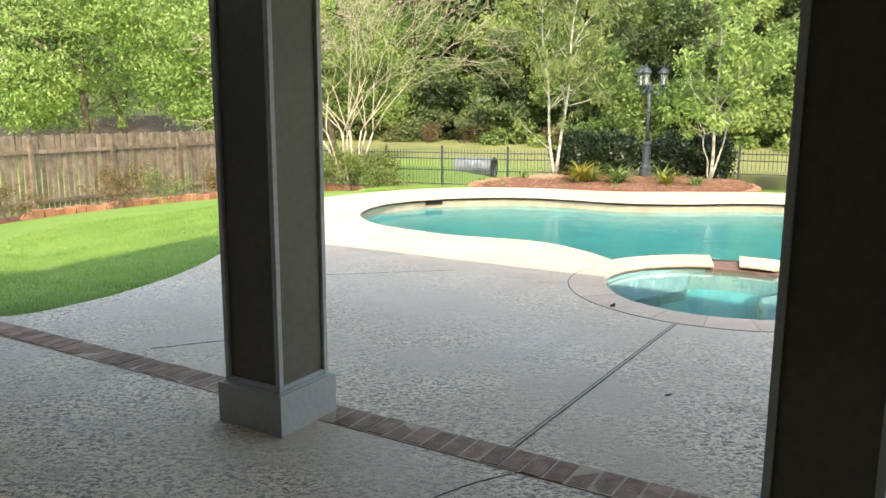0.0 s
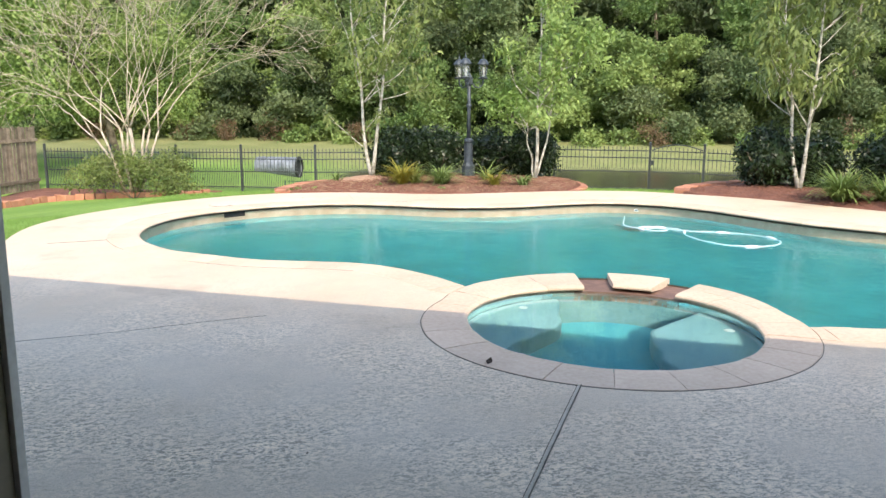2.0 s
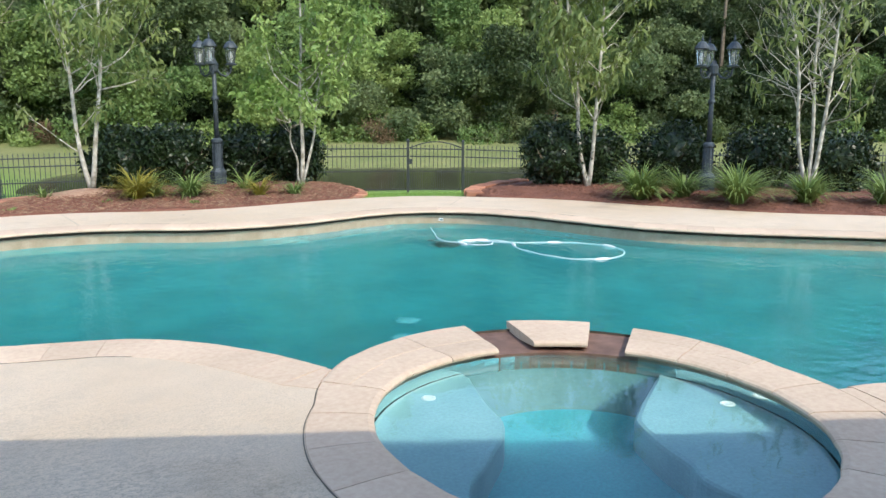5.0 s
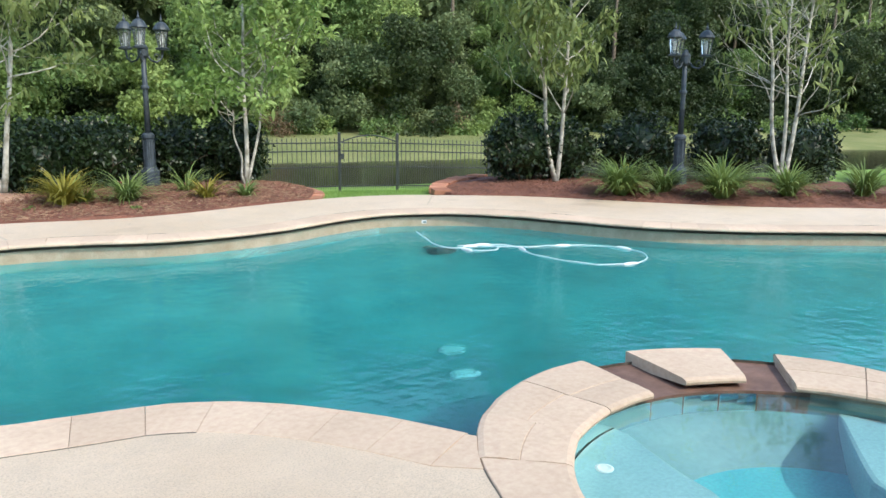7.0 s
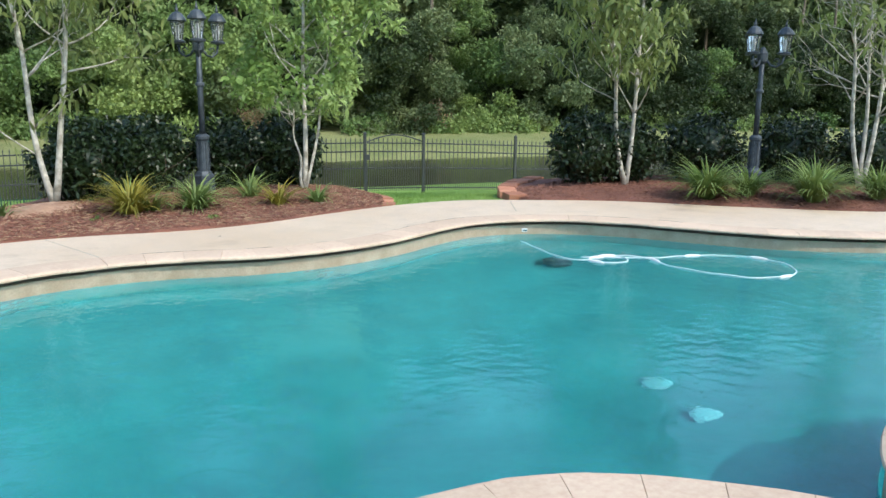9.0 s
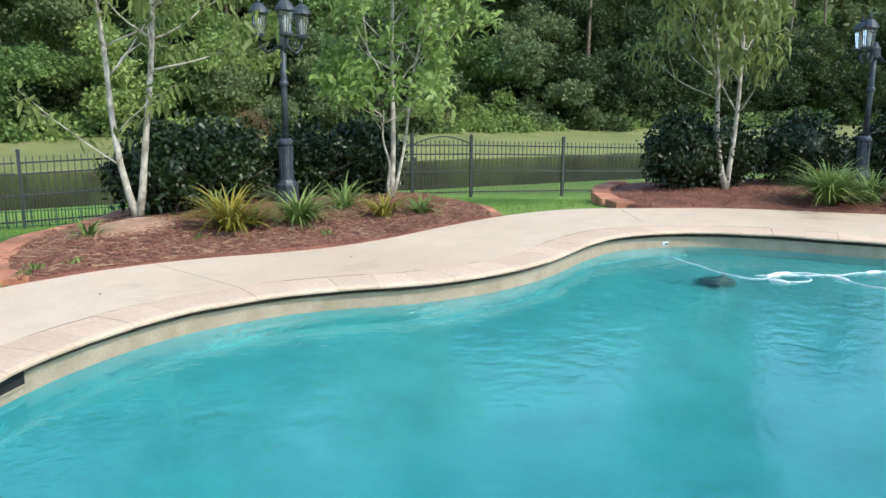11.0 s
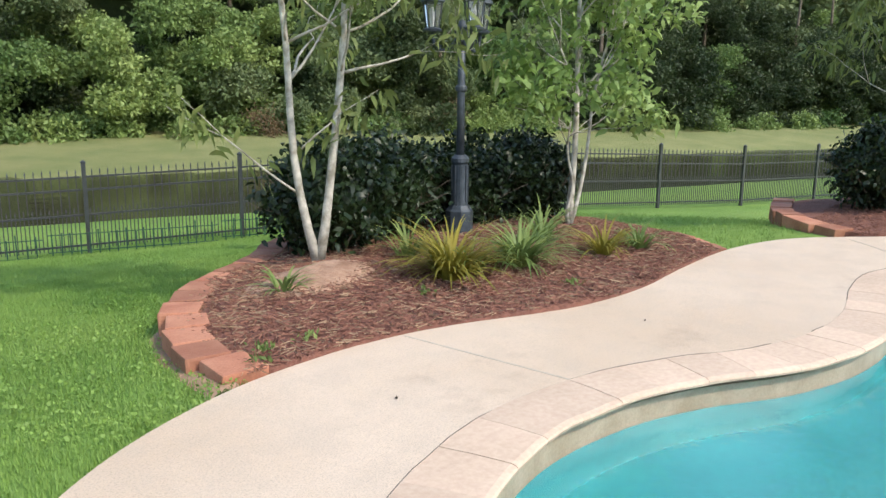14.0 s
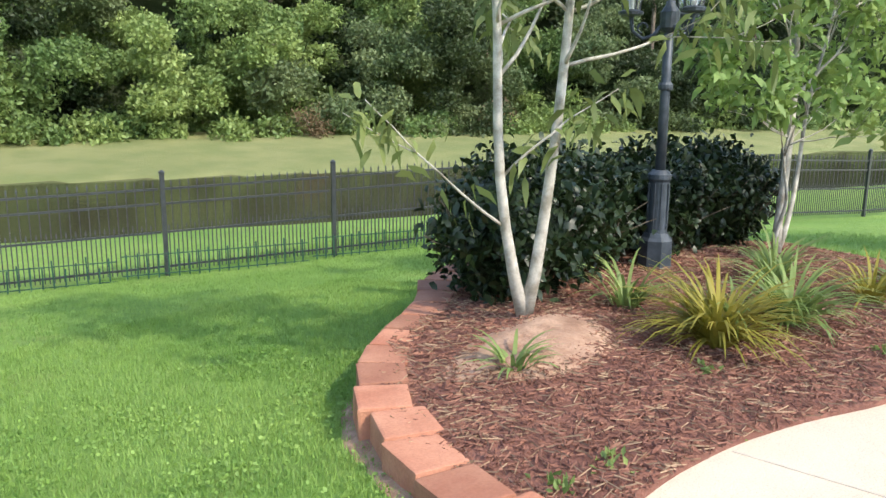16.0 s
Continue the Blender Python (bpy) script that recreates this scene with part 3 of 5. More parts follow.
M_GREYP = simple("blue_grey_plastic", (0.03, 0.09, 0.11), (0.06, 0.14, 0.17), 8, 0.4, bump=0.05)
M_DARK = simple("dark_hollow", (0.01, 0.01, 0.01), (0.02, 0.02, 0.02), 8, 0.9, bump=0)
_spa = empty("spa", pose(SPA.x, SPA.y, -1.2), "round raised spa joined to the pool with two benches", "spa", kind="structure")


def local(ob, thing):
    ob.parent = thing
    ob.matrix_parent_inverse = thing.matrix_world.inverted()
    return ob


def ring_wall(name, rule, d, z0, z1, mat, thing, n=72):
    a = [2 * math.pi * k / n for k in range(n)]
    verts = [(SPA.x + (rule(b) + d) * math.cos(b), SPA.y + (rule(b) + d) * math.sin(b), z) for b in a for z in (z0, z1)]
    faces = [(2 * k, 2 * ((k + 1) % n), 2 * ((k + 1) % n) + 1, 2 * k + 1) for k in range(n)]
    return local(raw(name, verts, faces, mat, smooth=True), thing)


_turn71 = 2 * math.pi * 71 / 72
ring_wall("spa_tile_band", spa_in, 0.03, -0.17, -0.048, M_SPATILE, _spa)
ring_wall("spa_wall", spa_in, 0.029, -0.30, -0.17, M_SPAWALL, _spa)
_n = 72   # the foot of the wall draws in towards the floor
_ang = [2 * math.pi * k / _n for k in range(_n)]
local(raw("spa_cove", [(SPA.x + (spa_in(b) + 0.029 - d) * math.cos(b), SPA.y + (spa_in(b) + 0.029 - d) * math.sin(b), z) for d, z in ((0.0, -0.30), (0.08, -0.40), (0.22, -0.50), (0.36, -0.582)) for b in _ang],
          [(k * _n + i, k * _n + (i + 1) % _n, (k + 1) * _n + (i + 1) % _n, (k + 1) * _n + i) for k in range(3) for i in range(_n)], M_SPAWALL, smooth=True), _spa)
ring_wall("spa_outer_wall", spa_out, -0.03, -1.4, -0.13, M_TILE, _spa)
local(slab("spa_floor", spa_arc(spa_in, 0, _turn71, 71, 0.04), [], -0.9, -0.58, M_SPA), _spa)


def bench(edge, a0, a1):
    """A seat that swells out from the wall, rounded along its front edge."""
    front = even(spline(edge, 8), 0.04)
    wall = spa_arc(spa_in, a0, a1, 30, 0.022)
    bm = bmesh.new()
    loop = front + wall
    n = len(loop)
    mid = sum(loop, Vector((0, 0))) / n
    rings = []
    for inset, z in ((0.0, -0.65), (0.0, -0.265), (0.012, -0.24), (0.035, -0.23)):
        rings.append([bm.verts.new((*(p + (mid - p).normalized() * (inset if k < len(front) else 0.0)), z)) for k, p in enumerate(loop)])
    for r, q in zip(rings, rings[1:]):
        for k in range(n):
            bm.faces.new((r[k], r[(k + 1) % n], q[(k + 1) % n], q[k]))
    bm.faces.new(rings[-1])
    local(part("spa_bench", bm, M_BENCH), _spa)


bench([(2.50, 7.79), (2.35, 7.44), (2.29, 7.24), (2.18, 7.09), (2.01, 6.96), (1.88, 6.86), (1.72, 6.75), (1.48, 6.42)], radians(196), radians(88))
bench([(3.38, 7.17), (2.9, 6.9), (2.79, 6.79), (2.69, 6.56), (2.64, 6.37), (2.56, 6.19), (2.60, 5.74)], radians(-83), radians(25))
_ringdeck = spa_arc(spa_out, radians(80), radians(32), 12, -0.02) + spa_arc(spa_in, radians(32), radians(80), 24, 0.028)
local(slab("spillway_floor", _ringdeck, [], -0.3, -0.046, M_SPILL, label="brown stone spillway floor"), _spa)
_w2 = slab("spa_water", spa_arc(spa_in, 0, _turn71, 71, 0.028), [], -0.95, SPA_WATER, M_SPAWATER)
_w2.visible_shadow = False
tagged(_w2, "still clear pale blue spa water", "water", kind="structure")
for _x, _y in ((2.13, 7.66), (3.38, 6.70)):
    _o = part("jet", lathe(bmesh.new(), [(0.04, -0.03), (0.04, 0.0), (0.03, 0.006), (0.015, 0.0)], 14), M_HOSE)
    _o.matrix_world = pose(_x, _y, -0.225)
    local(_o, _spa)
    _o["label"] = "white round spa fitting"

# ---- pool fittings ----
_sk = empty("skimmer", pose(-0.12, 13.45, -0.12), "dark skimmer opening under the coping", "skimmer")
_i = min(range(len(SHORE)), key=lambda i: (SHORE[i] - Vector((-0.16, 13.42))).length)
_t = (SHORE[_i + 2] - SHORE[_i - 2]).normalized()
_m = Matrix.Translation((SHORE[_i].x, SHORE[_i].y, -0.135)) @ pose(0, 0, 0, 0, 0, math.degrees(math.atan2(_t.y, _t.x)))
_sk.matrix_world = _m
# solid block, coloured black for the shade inside the mouth
boxed("throat", (-0.17, 0.018, 0.012, 0.17, 0.1, 0.08), M_DARK, _sk, label="black block painted as the shade in the opening")
for _d in ((-0.182, 0.014, 0.0, 0.182, 0.1, 0.012), (-0.182, 0.014, 0.012, -0.17, 0.1, 0.066), (0.17, 0.014, 0.012, 0.182, 0.1, 0.066)):
    boxed("face_frame", _d, M_TILE, _sk)


M_LID = simple("pale_lid_coating", (0.56, 0.47, 0.37), (0.66, 0.56, 0.45), 5.0, 0.7, bump=0.3)


def round_lid(x, y, r):
    t = empty("access_cover", pose(x, y, 0), "round deck-coloured access cover with a dark gap", "cover")
    part("gap_ring", lathe(bmesh.new(), [(r + 0.003, 0.0), (r + 0.003, 0.004), (r, 0.0045), (r * 0.4, 0.0045)], 40), M_JOINT, t, "dark gap round the lid")
    part("plate", lathe(bmesh.new(), [(r - 0.004, 0.0), (r - 0.004, 0.006), (r - 0.012, 0.009), (0.03, 0.010)], 40), M_LID, t)
    boxed("finger_slot", (-0.022, -0.004, 0.009, 0.022, 0.004, 0.0115), M_DARK, t, pose(0.02, -0.07, 0, 0, 0, -40))
    return t


round_lid(-0.37, 13.93, 0.15)
strip("trim_crack", [(-0.23, 13.86), (-0.15, 13.84), (-0.08, 13.80)], 0.004, 0.003, M_JOINT, "thin crack running from the access cover", 0.02)
strip("trim_crack", [(-0.24, 13.84), (-0.2, 13.74), (-0.22, 13.66)], 0.004, 0.003, M_JOINT, "thin crack running from the access cover", 0.015)
_plate = empty("depth_marker", pose(5.82, 12.78, -0.10, 0, 0, -35), "small white marker on the tile band", "marker")
boxed("plate", (-0.03, -0.01, -0.018, 0.03, 0.012, 0.018), M_WHITE, _plate, bevel=0.004)
boxed("figure_bar", (-0.018, -0.014, -0.010, 0.025, -0.011, 0.008), M_GREYP, _plate)


def hose():
    """The cleaner's hose floating in loops, with floats, and the cleaner under it."""
    t = empty("pool_cleaner", pose(5.6, 11.2, WATER), "white floating pool cleaner hose with bulbous floats and a grey cleaner", "pool cleaner")
    run = [(5.55, 12.62), (5.35, 12.25), (5.15, 11.85), (5.2, 11.6), (5.42, 11.56), (5.56, 11.4), (5.45, 11.28), (5.25, 11.36), (5.22, 11.55), (5.45, 11.6), (5.72, 11.3), (5.55, 10.9),
           (5.53, 10.5), (5.62, 10.15), (5.9, 9.95), (6.2, 9.98), (6.46, 10.22), (6.46, 10.6), (6.28, 10.85), (6.0, 11.05), (5.75, 11.2), (5.3, 11.7)]
    pts = [Vector((p.x, p.y, WATER + 0.004 + 0.003 * math.sin(i))) for i, p in enumerate(even(spline(run, 8), 0.06))]
    local(part("hose", tube(bmesh.new(), pts, [0.0065] * len(pts), 8), M_HOSE, smooth=True), t)
    for k in (0.19, 0.30, 0.36, 0.43, 0.62, 0.74, 0.84):
        i = int(k * len(pts))
        a = pts[i]
        d = (pts[i + 1] - a).normalized()
        q = [a + d * s for s in (-0.09, -0.07, -0.03, 0.03, 0.07, 0.09)]
        local(part("float", tube(bmesh.new(), q, [0.0065, 0.015, 0.019, 0.019, 0.015, 0.0065], 10), M_WHITE, smooth=True), t)
    dn = [Vector((5.15, 11.9, WATER)), Vector((5.1, 12.0, -0.32)), Vector((5.2, 12.08, -0.45)), Vector((5.38, 12.07, pool_floor(5.42, 12.06) + 0.22))]
    local(part("feed_hose", tube(bmesh.new(), dn, [0.02] * 4, 8), M_GREYP, smooth=True), t)
    bm = bmesh.new()
    lathe(bm, [(0.10, 0.02), (0.15, 0.05), (0.15, 0.14), (0.09, 0.22), (0.04, 0.26)], 16)
    bmesh.ops.translate(bm, verts=bm.verts, vec=(5.42, 12.06, pool_floor(5.42, 12.06)))
    local(part("cleaner_body", bm, M_GREYP, smooth=True), t)
    for s in (-0.13, 0.13):
        wheel = part("wheel", lathe(bmesh.new(), [(0.07, -0.02), (0.08, -0.01), (0.08, 0.01), (0.07, 0.02)], 16), M_GREYP)
        wheel.matrix_world = pose(5.42 + s, 12.06, pool_floor(5.42, 12.06) + 0.08, 0, 90, 0)
        local(wheel, t)


hose()
M_DRAIN = simple("pale_blue_drain", (0.07, 0.35, 0.39), (0.11, 0.42, 0.46), 8, 0.5, bump=0.05)
for _x, _y in ((3.45, 9.90), (3.06, 9.38)):
    _d = empty("floor_drain", pose(_x, _y, pool_floor(_x, _y)), "pale round main drain cover on the pool floor", "drain", "pool drains")
    part("cover", lathe(bmesh.new(), [(0.10, 0.0), (0.10, 0.012), (0.07, 0.03), (0.03, 0.034)], 20), M_DRAIN, _d)
    part("grate", lathe(bmesh.new(), [(0.05, 0.03), (0.05, 0.036), (0.02, 0.038)], 16), M_DRAIN, _d)
# ---- garden tools ----
RNG = np.random.default_rng(7)


def leaves(name, points, length, material, parent=None, label="", width=0.42, lean=0.0, fold=0.12, jitter=0.35, fine=False):
    """Many small pointed leaves, one at each point; lean > 0 lets them hang."""
    p = np.asarray(points, float)
    n = len(p)
    d = RNG.normal(size=(n, 3))
    d[:, 2] -= lean * 1.5
    d /= np.linalg.norm(d, axis=1)[:, None]
    s = np.cross(d, RNG.normal(size=(n, 3)))
    s /= np.linalg.norm(s, axis=1)[:, None]
    up = np.cross(d, s)
    L = (length * (1 + jitter * RNG.uniform(-1, 1, n)))[:, None]
    if fine:   # longer leaves, with a rounded blade that bends down
        v = np.empty((n, 6, 3))
        v[:, 0] = p
        v[:, 1] = p + d * L * 0.3 + s * L * width * 0.45 + up * L * fold
        v[:, 2] = p + d * L * 0.68 + s * L * width * 0.4 + up * L * fold * 0.6
        v[:, 3] = p + d * L - np.array((0, 0, 1)) * L * 0.25
        v[:, 4] = p + d * L * 0.68 - s * L * width * 0.4 + up * L * fold * 0.6
        v[:, 5] = p + d * L * 0.3 - s * L * width * 0.45 + up * L * fold
        i = np.arange(n)[:, None] * 6
        tri = np.concatenate((i, i + 1, i + 5, i + 1, i + 2, i + 4, i + 1, i + 4, i + 5, i + 2, i + 3, i + 4), axis=1).reshape(-1)
        me = bpy.data.meshes.new(name)
        me.vertices.add(6 * n)
        me.vertices.foreach_set("co", v.reshape(-1))
        me.loops.add(12 * n)
        me.loops.foreach_set("vertex_index", tri.astype(np.int32))
        me.polygons.add(4 * n)
        me.polygons.foreach_set("loop_start", np.arange(0, 12 * n, 3, dtype=np.int32))
        me.update(calc_edges=True)
        return piece(name, me, material, parent, label, True)
    v = np.empty((n, 4, 3))
    v[:, 0] = p
    v[:, 1] = p + d * L * 0.45 + s * L * width / 2 + up * L * fold
    v[:, 2] = p + d * L
    v[:, 3] = p + d * L * 0.45 - s * L * width / 2 + up * L * fold
    me = bpy.data.meshes.new(name)
    me.vertices.add(4 * n)
    me.vertices.foreach_set("co", v.reshape(-1))
    i = np.arange(n)[:, None] * 4
    tri = np.concatenate((i, i + 1, i + 2, i, i + 2, i + 3), axis=1).reshape(-1)
    me.loops.add(6 * n)
    me.loops.foreach_set("vertex_index", tri.astype(np.int32))
    me.polygons.add(2 * n)
    me.polygons.foreach_set("loop_start", np.arange(0, 6 * n, 3, dtype=np.int32))
    me.update(calc_edges=True)
    return piece(name, me, material, parent, label)


def puffs(centre, radii, count, leafs, size, inner=0.75, low=-0.6):
    """Points in clumps over the outside of an ellipsoid."""
    d = RNG.normal(size=(count, 3))
    d /= np.linalg.norm(d, axis=1)[:, None]
    d[:, 2] = np.maximum(d[:, 2], low)
    r = RNG.uniform(inner, 1.0, count)[:, None]
    c = np.asarray(centre) + d * r * np.asarray(radii)
    return (c[:, None, :] + RNG.normal(size=(count, leafs, 3)) * np.asarray(size)).reshape(-1, 3)


def grow(bm, start, way, length, radius, level, tips, bend=0.25, split=(2, 3), spread=0.55, sides=6, rise=0.15, shrink=0.68, least=0.0):
    """A limb that wanders, tapers and forks."""
    p, d, path, radii = start.copy(), way.normalized(), [start.copy()], [radius]
    steps = 4
    for k in range(steps):
        d = (d + Vector(RNG.normal(size=3)) * bend * 0.4 + Vector((0, 0, rise * 0.3))).normalized()
        p = p + d * length / steps
        path.append(p.copy())
        radii.append(max(least, radius * (1 - 0.45 * (k + 1) / steps)))
        if level <= 1:
            tips.append(p.copy())
    tube(bm, path, radii, max(3, sides))
    if level > 0:
        for k in range(int(RNG.integers(split[0], split[1] + 1))):
            side = Vector(RNG.normal(size=3))
            side = (side - d * side.dot(d)).normalized()
            at = path[-1] if k < 2 else path[2]
            rr = radii[-1] if k < 2 else radii[2] * 0.7
            grow(bm, at, d + side * spread * RNG.uniform(0.6, 1.3), length * shrink * RNG.uniform(0.8, 1.15), rr * 0.85, level - 1, tips, bend, split, spread, max(3, sides - 1), rise, shrink, least)


# ---- garden beds ----
def patch_bed(name, outline, height, mat, label, step=0.16):
    """A mounded bed of mulch inside an outline, falling to the rim."""
    xs, ys = [p[0] for p in outline], [p[1] for p in outline]
    nx, ny = int((max(xs) - min(xs)) / step) + 2, int((max(ys) - min(ys)) / step) + 2
    verts, faces, keep = [], [], {}
    for j in range(ny):
        for i in range(nx):
            x, y = min(xs) + i * step, min(ys) + j * step
            if inside((x, y), outline):
                keep[i, j] = len(verts)
                verts.append((x, y, height(x, y, gap((x, y), outline))))
    for (i, j), a in keep.items():
        q = [keep.get(k) for k in ((i, j), (i + 1, j), (i + 1, j + 1), (i, j + 1))]
        if None not in q:
            faces.append(q)
    me = raw(name, verts, faces, mat, smooth=True)
    me["kind"] = "structure"
    # a skirt out to the outline itself
    bm = bmesh.new()
    bm.from_mesh(me.data)
    ring = [e for e in bm.edges if e.is_boundary]
    r = bmesh.ops.extrude_edge_only(bm, edges=ring)
    for v in [g for g in r["geom"] if isinstance(g, bmesh.types.BMVert)]:
        a = np.array([(q[0], q[1]) for q in outline])
        k = int(((a - np.array((v.co.x, v.co.y))) ** 2).sum(1).argmin())
        v.co.x, v.co.y = a[k]
        v.co.z = min(height(a[k][0], a[k][1], 0.0), v.co.z)
    r = bmesh.ops.extrude_edge_only(bm, edges=[e for e in bm.edges if e.is_boundary])
    for v in [g for g in r["geom"] if isinstance(g, bmesh.types.BMVert)]:
        v.co.z -= 0.5
    bm.to_mesh(me.data)
    bm.free()
    me.data.polygons.foreach_set("use_smooth", [True] * len(me.data.polygons))
    return tagged(me, label, "garden bed", kind="structure")


_edge = even(_left, 0.12)
BED1 = [p for p in _edge if 0.55 < p.x < 5.5 and p.y > 13] + even(spline([(5.52, 14.75), (6.05, 15.4), (6.25, 16.3), (5.9, 17.3), (4.6, 18.0), (3.2, 18.1), (2.45, 17.5), (1.95, 17.3), (1.5, 17.05), (1.12, 16.7), (0.86, 16.3), (0.69, 15.86), (0.6, 15.42)]), 0.12)
BED2 = [p for p in _edge if p.x > 7.25 and p.y > 7.5] + even(spline([(11.8, 7.6), (13.0, 8.6), (13.4, 10.5), (12.8, 12.6), (11.2, 14.2), (9.6, 15.1), (8.3, 14.9), (7.6, 14.4), (7.35, 14.05)]), 0.12)


def bed1_height(x, y, d):
    m = math.exp(-((x - 2.15) ** 2 + (y - 16.45) ** 2) / 0.22)
    return 0.015 + 0.065 * min(1, d / 1.0) ** 0.8 + 0.07 * m + 0.02 * noise.noise(Vector((x * 2.2, y * 2.2, 0)))


def bed2_height(x, y, d):
    return 0.015 + 0.065 * min(1, d / 1.0) ** 0.8 + 0.02 * noise.noise(Vector((x * 2.2, y * 2.2, 5)))


patch_bed("ground_bed", BED1, bed1_height, M_MULCH, "raised bed of reddish brown mulch behind the pool deck")
patch_bed("ground_bed", BED2, bed2_height, M_MULCH, "raised bed of reddish brown mulch beside the pool deck")


def bed_z(x, y):
    if inside((x, y), BED1):
        return bed1_height(x, y, gap((x, y), BED1))
    if inside((x, y), BED2):
        return bed2_height(x, y, gap((x, y), BED2))
    return lawn(x, y)


# pale clay mound at the foot of the double-stemmed tree
M_CLAY = simple("pale_clay_soil", (0.26, 0.14, 0.085), (0.46, 0.29, 0.19), 7, 0.95, bump=0.8, dist=0.02, fine=35)
_v, _f = [], []
for _k in range(9):
    for _a in range(28):
        _r, _th = _k / 8, 2 * math.pi * _a / 28
        _x = 2.02 + 0.62 * _r * math.cos(_th) * (1 + 0.15 * math.sin(3 * _th))
        _y = 16.38 + 0.42 * _r * math.sin(_th) * (1 + 0.15 * math.cos(2 * _th))
        _v.append((_x, _y, bed_z(_x, _y) + 0.035 * (1 - _r ** 2) - 0.015 * (_r > 0.95) + 0.012 * noise.noise(Vector((_x * 9, _y * 9, 0)))))
for _k in range(8):
    for _a in range(28):
        _b = (_a + 1) % 28
        _f.append((_k * 28 + _a, _k * 28 + _b, (_k + 1) * 28 + _b, (_k + 1) * 28 + _a))
tagged(raw("clay_mound", _v, _f, M_CLAY, smooth=True), "pale clay mound heaped at the foot of a tree", "soil mound", kind="stuff")


# ---- lamps ----
M_GLASS = bpy.data.materials.new("seeded_lantern_glass")
M_GLASS.use_nodes = True
_b = M_GLASS.node_tree.nodes["Principled BSDF"]
_b.inputs["Transmission Weight"].default_value, _b.inputs["Roughness"].default_value, _b.inputs["Base Color"].default_value = 0.9, 0.12, (0.9, 0.92, 0.9, 1)


def garden_lamp(m):
    t = empty("garden_lamp_post", m, "dark slate metal garden lamp post with three glass lanterns", "lamp post", "garden lamp posts")
    bm = bmesh.new()
    lathe(bm, [(0.135, -0.05), (0.135, 0.03), (0.12, 0.045), (0.12, 0.22), (0.10, 0.24), (0.085, 0.27)], 8)
    part("base", bm, M_LAMP, t)
    bm = bmesh.new()
    lathe(bm, [(0.075, 0.26), (0.07, 0.30), (0.066, 0.62), (0.078, 0.64), (0.078, 0.67), (0.05, 0.70)], 16)
    part("fluted_shaft", bm, M_LAMP, t)
    for k in range(8):
        a = 2 * math.pi * k / 8
        boxed("rib", (-0.008, -0.006, 0.3, 0.008, 0.006, 0.61), M_LAMP, t, pose(0.07 * math.cos(a), 0.07 * math.sin(a), 0, 0, 0, math.degrees(a) + 90))
    part("pole", lathe(bmesh.new(), [(0.036, 0.68), (0.033, 1.15), (0.030, 1.80)], 12), M_LAMP, t, smooth=True)
    part("collar", lathe(bmesh.new(), [(0.045, 1.23), (0.05, 1.245), (0.05, 1.265), (0.04, 1.28)], 14), M_LAMP, t)
    part("hub", lathe(bmesh.new(), [(0.04, 1.60), (0.064, 1.63), (0.064, 1.73), (0.035, 1.77), (0.01, 1.81)], 12), M_LAMP, t)
    R, grow_by = 0.25, lambda rz: [(r * 0.94, 1.70 + (z - 1.79) * 1.3) for r, z in rz]
    for k in range(3):
        a = radians(-121 + 120 * k)
        dx, dy = math.cos(a), math.sin(a)
        at = lambda r, z: Vector((dx * r, dy * r, z))
        arm = part("arm", tube(bmesh.new(), [at(0.04, 1.66), at(0.10, 1.58), at(0.17, 1.56), at(0.235, 1.61), at(R, 1.71)], [0.014, 0.014, 0.013, 0.013, 0.016], 7), M_LAMP, t, smooth=True)
        q = [at(0.17 + 0.032 * math.cos(s), 1.63 + 0.032 * math.sin(s)) for s in np.linspace(-1.5, 3.2, 10)]
        part("scroll", tube(bmesh.new(), q, [0.007] * 10, 5), M_LAMP, arm)
        turned = lambda rz, n=12: lathe(bmesh.new(), grow_by(rz), n, dx * R, dy * R)
        lan = part("lantern", turned([(0.02, 1.79), (0.085, 1.80), (0.09, 1.815), (0.055, 1.825)]), M_LAMP, t)
        part("glass", turned([(0.056, 1.825), (0.085, 1.98), (0.08, 1.985)]), M_GLASS, lan, "clear glass shade")
        part("bulb", turned([(0.012, 1.83), (0.016, 1.88), (0.02, 1.91), (0.008, 1.95)], 8), M_WHITE, lan, "white candle bulb")
        part("cap", turned([(0.10, 1.978), (0.112, 1.985), (0.105, 2.0), (0.06, 2.045), (0.025, 2.06)]), M_LAMP, lan)
        part("finial", turned([(0.014, 2.055), (0.02, 2.075), (0.01, 2.095), (0.004, 2.13)], 8), M_LAMP, lan)
        for j in range(6):
            b = 2 * math.pi * j / 6
            e0 = Vector((dx * R + 0.054 * math.cos(b), dy * R + 0.054 * math.sin(b), 1.745))
            e1 = Vector((dx * R + 0.082 * math.cos(b), dy * R + 0.082 * math.sin(b), 1.947))
            part("cage_bar", tube(bmesh.new(), [e0, e1], [0.005, 0.005], 4), M_LAMP, lan)
    return t


_lamp = garden_lamp(pose(4.29, 16.82, 0.05))
_lamp.scale = (1.12, 1.12, 1.12)
copy_thing(_lamp, pose(10.45, 12.1, 0.05, 0, 0, 55))

